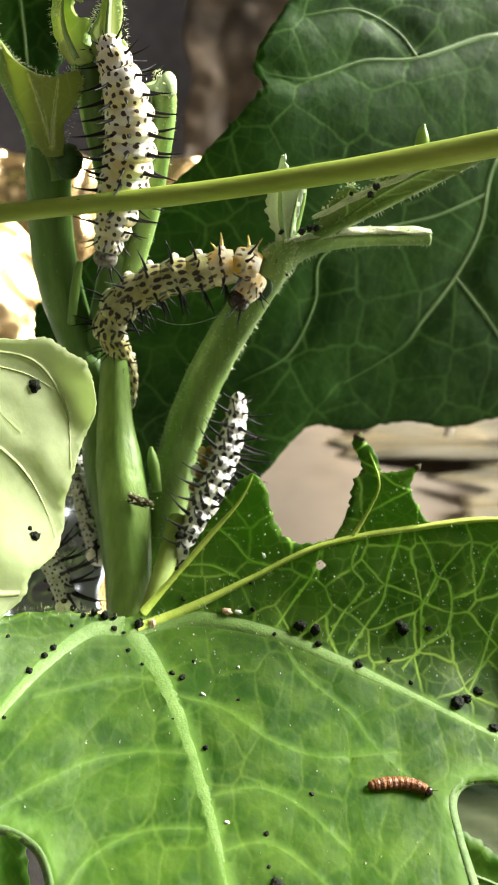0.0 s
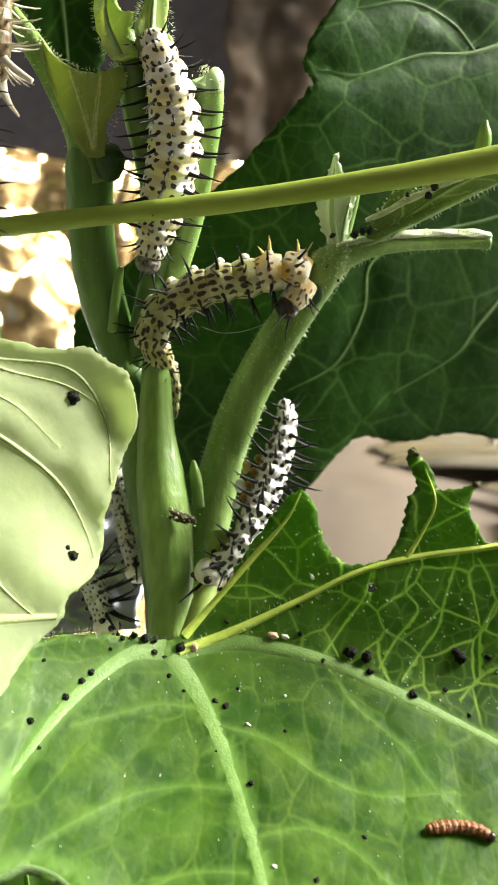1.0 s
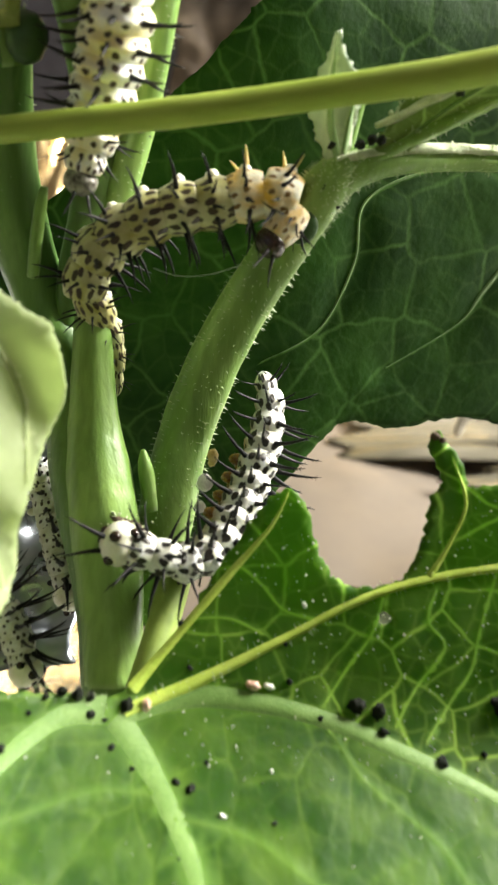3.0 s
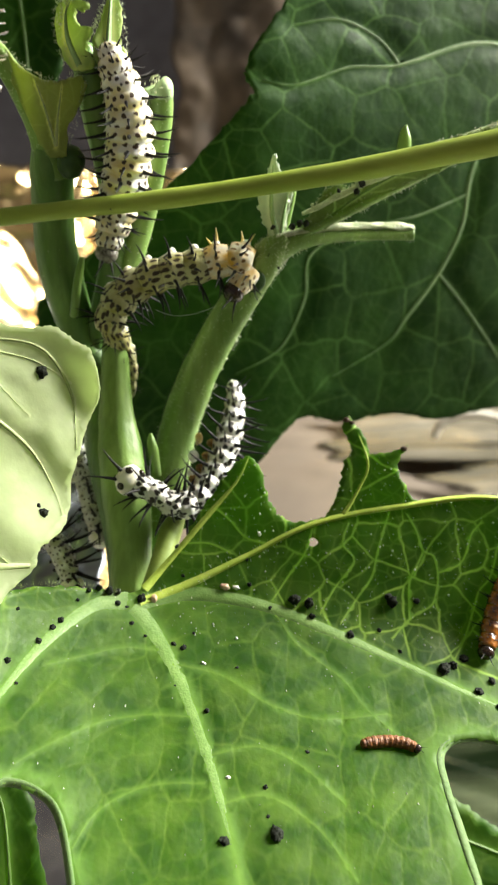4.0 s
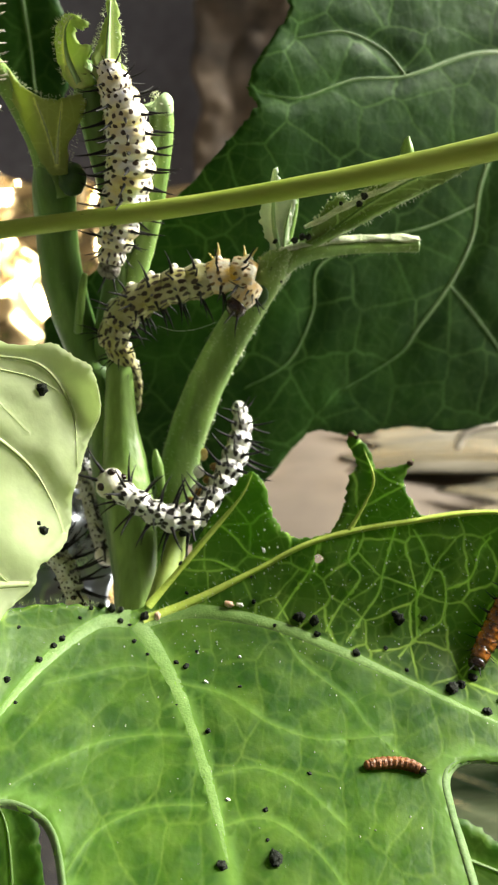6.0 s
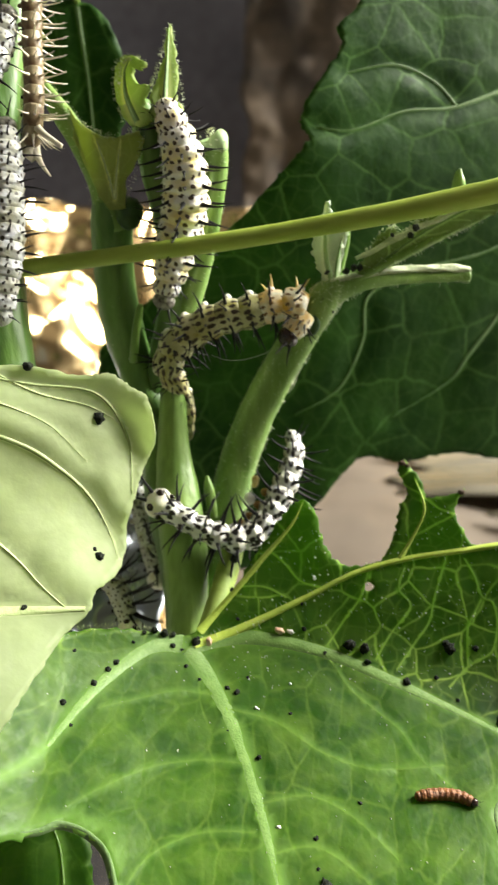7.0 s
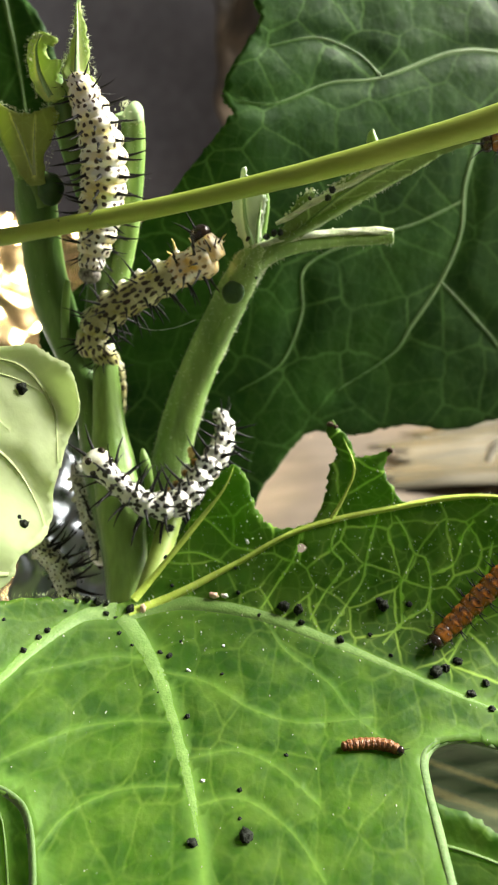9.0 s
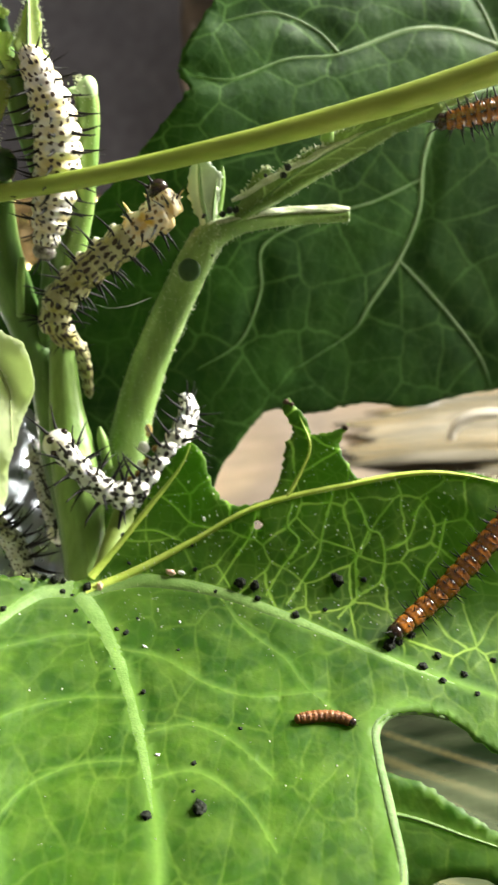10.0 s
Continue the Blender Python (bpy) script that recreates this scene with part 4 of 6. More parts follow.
pale_leaf, on_pale, pale_rim = leaf_sheet("leaf",
    [(-42.9, 17), (-40, 16.6), (-37.4, 12.9), (-34.4, 10.8), (-28.3, 10.7), (-23.4, 10), (-20.4, 10.3), (-18.4, 9.1), (-16.7, 8), (-15.9, 5.2), (-15.9, 2.8), (-17, 0.3), (-17.7, -2.7), (-18.5, -6.3), (-18.8, -10.7), (-20.5, -12.5), (-21, -14.5), (-22.8, -16.3)] + [(-24.5, -19.9), (-26.4, -23.9), (-28.1, -26.9), (-28.3, -30), (-27.8, -36.8), (-35.2, -38.1), (-46.7, -31.7), (-58, -18.6), (-60.7, -1.5), (-51.6, 11.6)],
    pale_form, vine_two, LEAF_PALE, VEIN_PALE,
    [[(-21.3, -14.1, 0.3), (-25.5, -13.9, 0.5), (-32.6, -13.6, 0.6), (-40.9, -13.2, 0.5), (-50.9, -12, 0.3)],
     [(-39.8, 5.7, 0.3), (-33.1, 4.2, 0.3), (-26.8, 1.5, 0.3), (-22, -3.3, 0.2), (-19.1, -9.6, 0.1)],
     [(-33.8, 9.8, 0.2), (-28.2, 8.9, 0.2), (-21.8, 8.1, 0.2), (-18.9, 3.3, 0.2), (-18, -2.7, 0.1)],
     [(-34.2, -14.3, 0.3), (-33.8, -18.2, 0.2), (-34.3, -21.3, 0.2), (-35, -24.4, 0.1)],
     [(-31.3, 9.9, 0.1), (-27.2, 7.9, 0.2), (-22.4, 6.7, 0.1), (-19, 4.5, 0.1)],
     [(-42.1, -0.3, 0.3), (-35, -3.5, 0.2), (-29.7, -7.3, 0.2), (-25.3, -11.7, 0.1), (-23.1, -13.8, 0.1)],
     [(-41.7, 12.1, 0.3), (-37.7, 9.6, 0.3), (-32.7, 7.6, 0.2), (-26.5, 4.9, 0.1), (-22.6, 0.9, 0.1)]],
    "pale green underside of an upturned leaf", 0.7, 0.9, (), 12, 0.06, 1, 9, 45, 20, 0, sway=False, band=0.6, stout=0.9, flats=(0.1,) * 7)

leaf_sheet("leaf", [(-37.5, 64.0), (-33.5, 67.0), (-28.8, 65.5), (-25.8, 60.0), (-25.2, 54.0), (-26.6, 48.6), (-30.0, 46.0), (-33.2, 48.4), (-35.6, 53.0), (-37.4, 58.5)], lambda x, h: 128.0 + 0.15 * (x + 31) - 0.2 * (h - 55), vine_two, LEAF_DARK_SHADED, VEIN_DARK,
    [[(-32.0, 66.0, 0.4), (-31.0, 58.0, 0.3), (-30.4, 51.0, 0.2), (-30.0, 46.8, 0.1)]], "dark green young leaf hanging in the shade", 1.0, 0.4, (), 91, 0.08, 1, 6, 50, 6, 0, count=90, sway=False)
stalk("petiole", [(-34.6, 58.0, 104, 0.5), (-33.8, 66.0, 110, 0.55), (-32.8, 70.0, 119, 0.55), (-32.0, 66.5, 126, 0.45)], vine_two, PETIOLE_SOFT, "thin pale green leaf stalk", 30)

# dark leaf behind, with the long stalk that crosses in front
vine_three = thing("passion_vine", at(60, -40, 125), "passion vine with a large dark green leaf", "plant")
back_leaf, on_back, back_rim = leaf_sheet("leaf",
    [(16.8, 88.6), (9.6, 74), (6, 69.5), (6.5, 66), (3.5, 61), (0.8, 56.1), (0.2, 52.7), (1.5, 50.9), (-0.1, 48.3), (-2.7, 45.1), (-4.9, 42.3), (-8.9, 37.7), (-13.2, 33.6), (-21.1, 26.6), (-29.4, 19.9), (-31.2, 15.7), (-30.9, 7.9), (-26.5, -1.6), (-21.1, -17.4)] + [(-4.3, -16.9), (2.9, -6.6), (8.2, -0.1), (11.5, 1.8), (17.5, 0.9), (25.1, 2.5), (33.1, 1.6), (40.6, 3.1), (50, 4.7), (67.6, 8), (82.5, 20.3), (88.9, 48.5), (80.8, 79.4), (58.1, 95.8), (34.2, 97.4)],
    back_form, vine_three, LEAF_DARK_SHADED, VEIN_DARK,
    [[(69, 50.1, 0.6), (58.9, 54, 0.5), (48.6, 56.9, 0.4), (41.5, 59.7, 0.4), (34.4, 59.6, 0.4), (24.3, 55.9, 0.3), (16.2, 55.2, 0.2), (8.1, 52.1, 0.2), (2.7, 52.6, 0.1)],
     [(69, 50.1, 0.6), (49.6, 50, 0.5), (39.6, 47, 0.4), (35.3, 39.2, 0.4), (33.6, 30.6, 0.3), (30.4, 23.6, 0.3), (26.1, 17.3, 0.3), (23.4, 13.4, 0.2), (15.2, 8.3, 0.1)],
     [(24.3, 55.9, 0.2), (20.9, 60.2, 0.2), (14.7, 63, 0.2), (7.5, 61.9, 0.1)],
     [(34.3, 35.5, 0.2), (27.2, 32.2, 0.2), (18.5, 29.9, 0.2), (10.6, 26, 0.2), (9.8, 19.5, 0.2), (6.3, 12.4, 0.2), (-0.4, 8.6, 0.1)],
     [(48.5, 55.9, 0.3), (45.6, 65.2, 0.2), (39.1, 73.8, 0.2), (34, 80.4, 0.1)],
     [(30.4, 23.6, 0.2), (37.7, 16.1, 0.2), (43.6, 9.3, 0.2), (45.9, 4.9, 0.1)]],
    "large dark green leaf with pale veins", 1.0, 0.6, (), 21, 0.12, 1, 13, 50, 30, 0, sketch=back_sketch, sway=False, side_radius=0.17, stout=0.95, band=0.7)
PETIOLE_LINE = [(-58.8, 21.6, 105, 1), (-39.6, 22.4, 103, 1), (-29.2, 23.4, 102, 1), (-19.1, 24.4, 101, 1), (-9.2, 25.4, 100.3, 1.1), (-0.1, 26.6, 99.6, 1.1), (10.2, 28.1, 98.6, 1.2), (19, 29.6, 97.8, 1.3), (27.8, 31.3, 97, 1.4), (38.1, 33.7, 96.2, 1.6), (53.1, 37.3, 95, 1.6)]
long_petiole = stalk("petiole", PETIOLE_LINE, vine_three, PETIOLE, "yellow-green leaf stalk", 60, 20, 0.03, 3)


# ---- shoots, stubs and chewed stalks of the vine ----
stalk("shoot", [(-18.6, 6.0, 111.5, 0.8), (-17.2, 13.0, 110.5, 1.5), (-15.6, 20.0, 109.5, 1.7), (-15.2, 26.0, 109.0, 1.8), (-16.0, 31.0, 108.4, 1.9), (-17.2, 36.0, 107.6, 1.9), (-18.3, 40.6, 107, 1.7), (-19.2, 44.1, 107, 1.3)], vine, STEM, "green upper shoot", 40)
leaf_sheet("leaf_remnant", [(-19.8, 40.8), (-21.4, 43.3), (-21.9, 46.2), (-21.4, 48.5), (-19.8, 48.9), (-18.1, 47.7), (-18.8, 47.1), (-19.7, 47.5), (-19.4, 45.9), (-17.7, 44.9), (-18.3, 43.2), (-17.4, 41.1)], tip_form, vine, LEAF_BRIGHT, STUB_PALE, [[(-19.1, 41, 0.5), (-20.5, 44.2, 0.4), (-20.7, 47.1, 0.2), (-19.8, 48.5, 0.1)]], "curled bright green chewed leaf tip", 0.4, 0.3, (), 61, 0.1, 1, 3, 45, 4, 0, 0.7, 70)
leaf_sheet("leaf_remnant", [(-17.1, 41.5), (-17.4, 43.7), (-16.6, 46.1), (-15.9, 48.8), (-15.2, 52.2), (-14.7, 49.3), (-14.4, 46.5), (-14.5, 44.2), (-13.8, 42.6), (-15.5, 41.5)], tip_form, vine, LEAF_BRIGHT, STUB_PALE, [[(-15.9, 41.7, 0.5), (-15.7, 45.3, 0.4), (-15.4, 49.2, 0.2), (-15.2, 51.7, 0.1)]], "pointed bright green young leaf tip", 0.4, 0.3, (), 62, 0.08, 1, 3, 45, 4, 0, 0.7, 70)
crumbs([(-21.3, 45.1, 104.5, 0.5), (-20.6, 48.2, 104.5, 0.5), (-18.4, 47.8, 104.5, 0.4)], vine, 60, 13)
hairs([(-18.9, 42.7, 107, 1.2), (-17, 44.9, 106.5, 1.1), (-16.1, 47.5, 106, 0.9), (-15.4, 52.8, 106, 0.1)], vine, 420, 0.5, HAIR, 31)
hairs([(-20.4, 41.5, 105.2, 0.5), (-21.6, 44.5, 105.4, 0.4), (-21.6, 47.8, 105.4, 0.4), (-19.9, 48.8, 105.2, 0.3), (-18.3, 47.6, 105.0, 0.3)], vine, 320, 0.45, HAIR, 33)
hairs([(-17.3, 43.0, 105.2, 0.3), (-16.2, 47.0, 104.6, 0.3), (-15.2, 52.2, 104.0, 0.1), (-14.4, 46.8, 104.8, 0.3), (-14.0, 42.8, 105.2, 0.3)], vine, 320, 0.4, HAIR, 34)
RIGHT_STUB = [(-14.5, 16, 110, 1.2), (-13, 20.8, 109, 1.3), (-11.6, 26.4, 108.5, 1.4), (-10.5, 32.6, 108, 1.4), (-10, 37.5, 108, 1.4), (-10.2, 39.7, 107.8, 1.3)]
stalk("shoot", RIGHT_STUB, vine, STEM_PALE, "pale green cut shoot", 34)
crumbs([(-9.8, 37.6, 107.4, 1.2), (-10.1, 39.7, 107.4, 1.2), (-10.5, 40.4, 107.4, 0.8)], vine, 90, 12)
stalk("cut_end", [(-10.1, 39, 107.8, 1.5), (-10.1, 39.9, 107.6, 1.4), (-10.4, 40.3, 107.5, 0.9)], vine, STUB_PALE, "ragged pale cut end", 8, 14, 0.08, 5, 0.3)
CUP_LINE = [(-22.3, 29.4, 108, 2), (-23.3, 33.1, 107.5, 1.7), (-24.8, 36.5, 107, 1.4), (-26.6, 39.9, 106, 1.3), (-28.4, 42.6, 105, 1.2), (-30.2, 45.2, 104, 0.8), (-31.2, 47.1, 103, 0.3)]
stalk("chewed_stalk", CUP_LINE, vine, STEM_PALE, "pale green chewed leaf stalk", 30, 14, 0.12, 3)
hairs(CUP_LINE, vine, 260, 0.45, HAIR, 8)
hairs([(-28.6, 43.6, 103.6, 0.15), (-25.9, 41.0, 104.4, 0.15), (-22.2, 39.2, 104.3, 0.15), (-18.9, 39.9, 104.5, 0.15), (-18.9, 36.7, 104.6, 0.15), (-20.4, 31.8, 104.4, 0.15)], vine, 300, 0.35, HAIR, 18)
hairs(RIGHT_STUB, vine, 200, 0.4, HAIR, 9)
hairs(STEM_LINE, vine, 120, 0.3, HAIR, 10)


leaf_sheet("leaf_remnant", [(-28.6, 43.6), (-27.3, 42.6), (-25.9, 41.0), (-24.2, 39.7), (-22.2, 39.2), (-20.3, 39.4), (-18.9, 39.9), (-18.4, 38.6), (-18.9, 36.7), (-19.8, 34.9), (-20.4, 32.8), (-20.5, 30.6), (-22.6, 30.8), (-24.2, 33.8), (-26.0, 37.4), (-27.6, 40.6)], cup_form, vine, LEAF_OLIVE, VEIN_PALE,
    [[(-21.6, 31.6, 0.3), (-21.4, 34.9, 0.2), (-21, 38.6, 0.1)], [(-21.6, 31.6, 0.2), (-22.8, 35.6, 0.2), (-24.2, 39.4, 0.1)]], "torn olive-green leaf remnant", 0.5, 0.1, (), 31, 0.08, 1, 3, 45, 4, 0, count=60)


lump("knob", at(-20.2, 30.5, 106), 0.0016, GLAND, vine, "dark green rounded bud knob", (1, 1, 1.2))
lump("gland", at(1.2, 16.7, 104.3), 0.0014, GLAND, vine, "dark green round nectar gland", (1, 0.3, 1), 0.05)
stalk("stipule", [(-10.2, -6.1, 108.5, 0.6), (-10.6, -3.2, 108, 0.7), (-10.8, -2.0, 107.8, 0.55), (-10.9, -1.0, 107.6, 0.2)], vine, STEM_PALE, "small pointed green stipule", 14, 10)
stalk("petiole", [(-7.6, -9.1, 108, 1.3), (-8.3, -12.1, 106, 1.4), (-9.3, -15.5, 103.5, 1.2), (-10.7, -18.9, 101.5, 0.9)], vine, PETIOLE_SOFT, "bright yellow-green leaf stalk", 24)
lump("dry_scale", at(-11.7, -6.8, 104), 0.0009, DRY, vine, "dry brown papery scale", (1.6, 0.5, 0.6), 0.7, 3, (0, 20, 0))
crumbs([(-13.3, -6.4, 104.5, 0.6), (-11.7, -6.7, 103.8, 0.7), (-10.1, -7.2, 104, 0.6)], vine, 60, 9)

# fork at the end of the side shoot
TEAR_A = [(3.7, 21.8, 104.3, 0.4), (6.8, 22.5, 105, 0.4), (11, 23.4, 106.5, 0.4), (16.2, 24.1, 108.5, 0.4), (20.8, 24.2, 109.8, 0.4)]
TEAR_B = [(6.7, 24.4, 104.5, 0.2), (10.9, 26.6, 105, 0.3), (15, 28.7, 105.5, 0.3), (20.8, 31.6, 107, 0.3), (28.9, 35.9, 108.6, 0.2), (37.1, 39.1, 110, 0.2)]


FORK_ARM = [(2.7, 19.2, 106, 1.7), (4.9, 21, 105.5, 1.4), (8.2, 22.1, 106, 1), (13.3, 23, 108, 0.8), (18.4, 23.4, 109.5, 0.7), (20.7, 23.5, 110, 0.7)]
stalk("chewed_stalk", FORK_ARM, vine, STEM_PALE, "pale green stalk with a cut end", 34, 14)
stalk("torn_edge", TEAR_A, vine, TORN, "ragged whitish torn edge", 90, 10, 0.2, 3, 0.9)
crumbs(TEAR_A, vine, 160, 5)
hairs(FORK_ARM, vine, 300, 0.5, HAIR, 14)
leaf_sheet("leaf_remnant", [(4, 21.2), (2.8, 22.4), (2, 24.2), (1.6, 26.3), (2, 28.4), (2.7, 29.7), (3.3, 31.3), (3.9, 29.9), (4.6, 28.9), (5.7, 27.7), (5.3, 25.6), (4.7, 23.5), (4.6, 21.8)], stub_form, vine, LEAF_STUB, STUB_PALE,
    [[(4, 21.5, 0.5), (3.2, 24.4, 0.4), (3.1, 27.5, 0.3), (3.3, 30.8, 0.1)], [(4.2, 21.5, 0.3), (4.6, 24.5, 0.3), (5.1, 27.1, 0.1)]], "broad pale green torn leaf base", 0.5, 0.2, (), 51, 0.1, 1, 3, 45, 4, 0, 0.5, 80)
stalk("chewed_stalk", [(4.1, 21.6, 106, 0.8), (5.1, 25.1, 106, 0.6), (5.6, 27.5, 106, 0.5), (5.9, 28.9, 106, 0.1)], vine, STEM_PALE, "thin torn green strand", 20, 10)
EATEN = [(4, 21, 105.5, 1.2), (8.2, 23.2, 105.7, 0.8), (12.3, 25.3, 106, 0.7), (17.3, 28, 107, 0.6), (22.4, 30.7, 108, 0.6), (29, 34.3, 109, 0.6), (37.1, 37.6, 110, 0.5)]
stalk("chewed_stalk", EATEN, vine, STEM_PALE, "grooved pale green chewed stalk", 44, 16, 0.22, 3, 0.12)
CHEWED_RIM = [(6.6, 22.1), (8, 25.3), (9.7, 27.6), (11.1, 28.4), (11.9, 27.5), (13.5, 28.9), (14.9, 29.4), (16.3, 30.5), (18, 30.9), (19.4, 32.3), (22.2, 33.5), (25.4, 34.5), (28.5, 35.5), (32.2, 36.1)]
leaf_sheet("leaf_remnant", CHEWED_RIM + [(32.3, 34.4), (27, 32.5), (23, 30.5), (19.2, 28.7), (15.9, 26.8), (11.6, 24.8), (8.5, 22.6)], chew_form, vine, LEAF_CHEWED, VEIN,
    [[(8.2, 23, 0.2), (14.4, 27.7, 0.2), (22.8, 32.1, 0.2), (31.6, 35.4, 0.1)]], "chewed pale olive strip of leaf blade", 0.45, 0.3, (), 71, 0.16, 1, 3, 45, 5, 1, 0.5, 200)
crumbs([(x, h, chew_form(x, h) - 0.1, 0.4) for x, h in CHEWED_RIM], vine, 260, 16)
stalk("torn_edge", TEAR_B, vine, TORN, "ragged whitish torn edge", 90, 8, 0.3, 3, 0.9)
crumbs(TEAR_B, vine, 220, 6)
hairs(EATEN, vine, 350, 0.5, HAIR, 15)
stalk("torn_tip", [(18.5, 31.4, 106.5, 0.8), (18.8, 33.5, 106.5, 0.8), (18.8, 34.8, 106.5, 0.5), (19, 35.5, 106.5, 0.1)], vine, STEM_PALE, "small torn green tip", 12, 10)


# White lumps modelled in place of bright glints between shoot and caterpillar.
for x, h, d, r in [(-5.8, -3.7, 108.6, 0.7), (-6.2, -5.7, 108.4, 0.5)]:
    tagged(lump("bead", at(x, h, d), r / 1000, FLECK, None, "", (1, 0.7, 1.15), 0.1, r), "small white bead standing in for a bright glint by the shoot", "bead", "white beads on the shoot")
tagged(lump("crumb", at(-5.2, -1.6, 109), 0.0006, YELLOW_SKIN, None, "", (0.8, 0.6, 1.3), 0.4, 3), "wet amber crumb on the shoot", "crumb")
silk = tagged(to_object("silk_thread", *tube([at(*v) for v in spline([(-10, 13.1, 103.5), (-8, 12.4, 102.5), (-5.6, 12.6, 102.5), (-3.3, 13.5, 103.2)], 24)], [0.000018] * 24, 5), FLECK, None, origin=at(-5, 8, 103)), "fine pale silk thread slung under a caterpillar", "silk thread")

# ---- caterpillars ----
def spine_mesh(name, bristles, mat, thin=0.04):
    pieces = [tube([Vector((0, 0, z)) + Vector((0.04 * math.sin(3 * z), 0, 0)) for z in np.linspace(-0.05, 1, 7)], [thin * (1.35, 0.95, 0.78, 0.62, 0.46, 0.3, 0.1)[k] for k in range(7)], 6, 0, 5, True)]
    rnd = random.Random(5)
    for k in range(bristles):
        z, a = rnd.uniform(0.2, 0.9), rnd.uniform(0, 6.28)
        p = Vector((0.04 * math.sin(3 * z), 0, z))
        q = p + Vector((math.cos(a), math.sin(a), 0.9)) * 0.055
        pieces.append(tube([p, q], [0.013, 0.003], 3, 0, 5, False))
    me = bpy.data.meshes.new(name)
    v, f = joined(pieces)
    me.from_pydata([tuple(x) for x in v], [], f)
    me.polygons.foreach_set("use_smooth", [True] * len(me.polygons))
    me.materials.append(mat)
    return me


SPINE_MESH = spine_mesh("spine", 10, SPINE, 0.062)
LONG_SPINE = spine_mesh("spine", 14, SPINE, 0.058)
SHORT_SPINE = spine_mesh("spine", 6, SPINE, 0.064)
SHED_SPINE = spine_mesh("spine", 16, SHED, 0.055)
YELLOW_SPINE = spine_mesh("leg", 16, YELLOW_SKIN, 0.15)


def segment_mesh(radius, length, mat, seed, flat=1.0, last=False, relief=0.045):
    """One bulging body ring with two creases, its axis along z and its back towards y."""
    verts, faces = [], []
    rows, sides = 12, 28
    for j in range(rows + 1):
        z = (j / rows - 0.5) * 1.16
        prof = 1.0 - relief + relief * math.cos(2 * math.pi * z * 0.86) + 0.016 * math.cos(2 * math.pi * z * 2.6)
        if abs(z) > 0.52:
            prof *= 0.96
        if last and z < 0:
            prof *= math.sqrt(max(0.06, 1 - (z / 0.6) ** 2))
        for i in range(sides):
            a = 2 * math.pi * i / sides
            bulge = 1 + 0.045 * math.cos(6 * a + math.pi) * max(0, math.cos(math.pi * z)) + 0.03 * noise.noise(Vector((math.cos(a) * 2, math.sin(a) * 2, z * 3 + seed)))
            r = radius * prof * bulge
            verts.append((r * math.cos(a), r * flat * math.sin(a), z * length))
    for j in range(rows):
        for i in range(sides):
            k = (i + 1) % sides
            faces.append((j * sides + i, j * sides + k, (j + 1) * sides + k, (j + 1) * sides + i))
    for end, base in ((0, 0), (1, rows * sides)):
        verts.append((0, 0, (-0.62, 0.62)[end] * length))
        m = len(verts) - 1
        for i in range(sides):
            k = (i + 1) % sides
            faces.append((m, base + k, base + i) if end == 0 else (m, base + i, base + k))
    me = bpy.data.meshes.new("segment")
    me.from_pydata(verts, [], faces)
    wrap = me.uv_layers.new(name="wrap")
    for poly in me.polygons:
        side = [(v + sides // 4) % sides if v < (rows + 1) * sides else None for v in poly.vertices]
        known = [v for v in side if v is not None]
        seam = max(known) - min(known) > sides // 2
        for q, li in enumerate(poly.loop_indices):
            turn = known[0] if side[q] is None else side[q]
            wrap.data[li].uv = ((turn + (sides if seam and turn < sides // 2 else 0)) / sides, seed + 0.5 - verts[poly.vertices[q]][2] / length)
    me.polygons.foreach_set("use_smooth", [True] * len(me.polygons))
    me.materials.append(mat)
    return me


def along(points, count, back):
    """Poses of body rings from the head end along plan points, each with its length and radius."""
    s = spline(points, 160)
    w = [at(*v[:3]) for v in s]
    run = np.r_[0, np.cumsum([(b - a).length for a, b in zip(w, w[1:])])]
    out = []
    for k in range(count):
        far = run[-1] * (k + 0.5) / count
        i = min(max(int(np.searchsorted(run, far)) - 1, 0), len(w) - 2)
        f = (far - run[i]) / max(run[i + 1] - run[i], 1e-9)
        p = w[i].lerp(w[i + 1], f)
        tan = (w[max(i - 6, 0)] - w[min(i + 7, len(w) - 1)]).normalized()
        y = Vector(back)
        y = (y - tan * y.dot(tan)).normalized()
        x = y.cross(tan)
        m = Matrix((x, y, tan)).transposed().to_4x4()
        m.translation = p
        out.append((m, run[-1] / count, (s[i][3] * (1 - f) + s[i + 1][3] * f) / 1000))
    return out


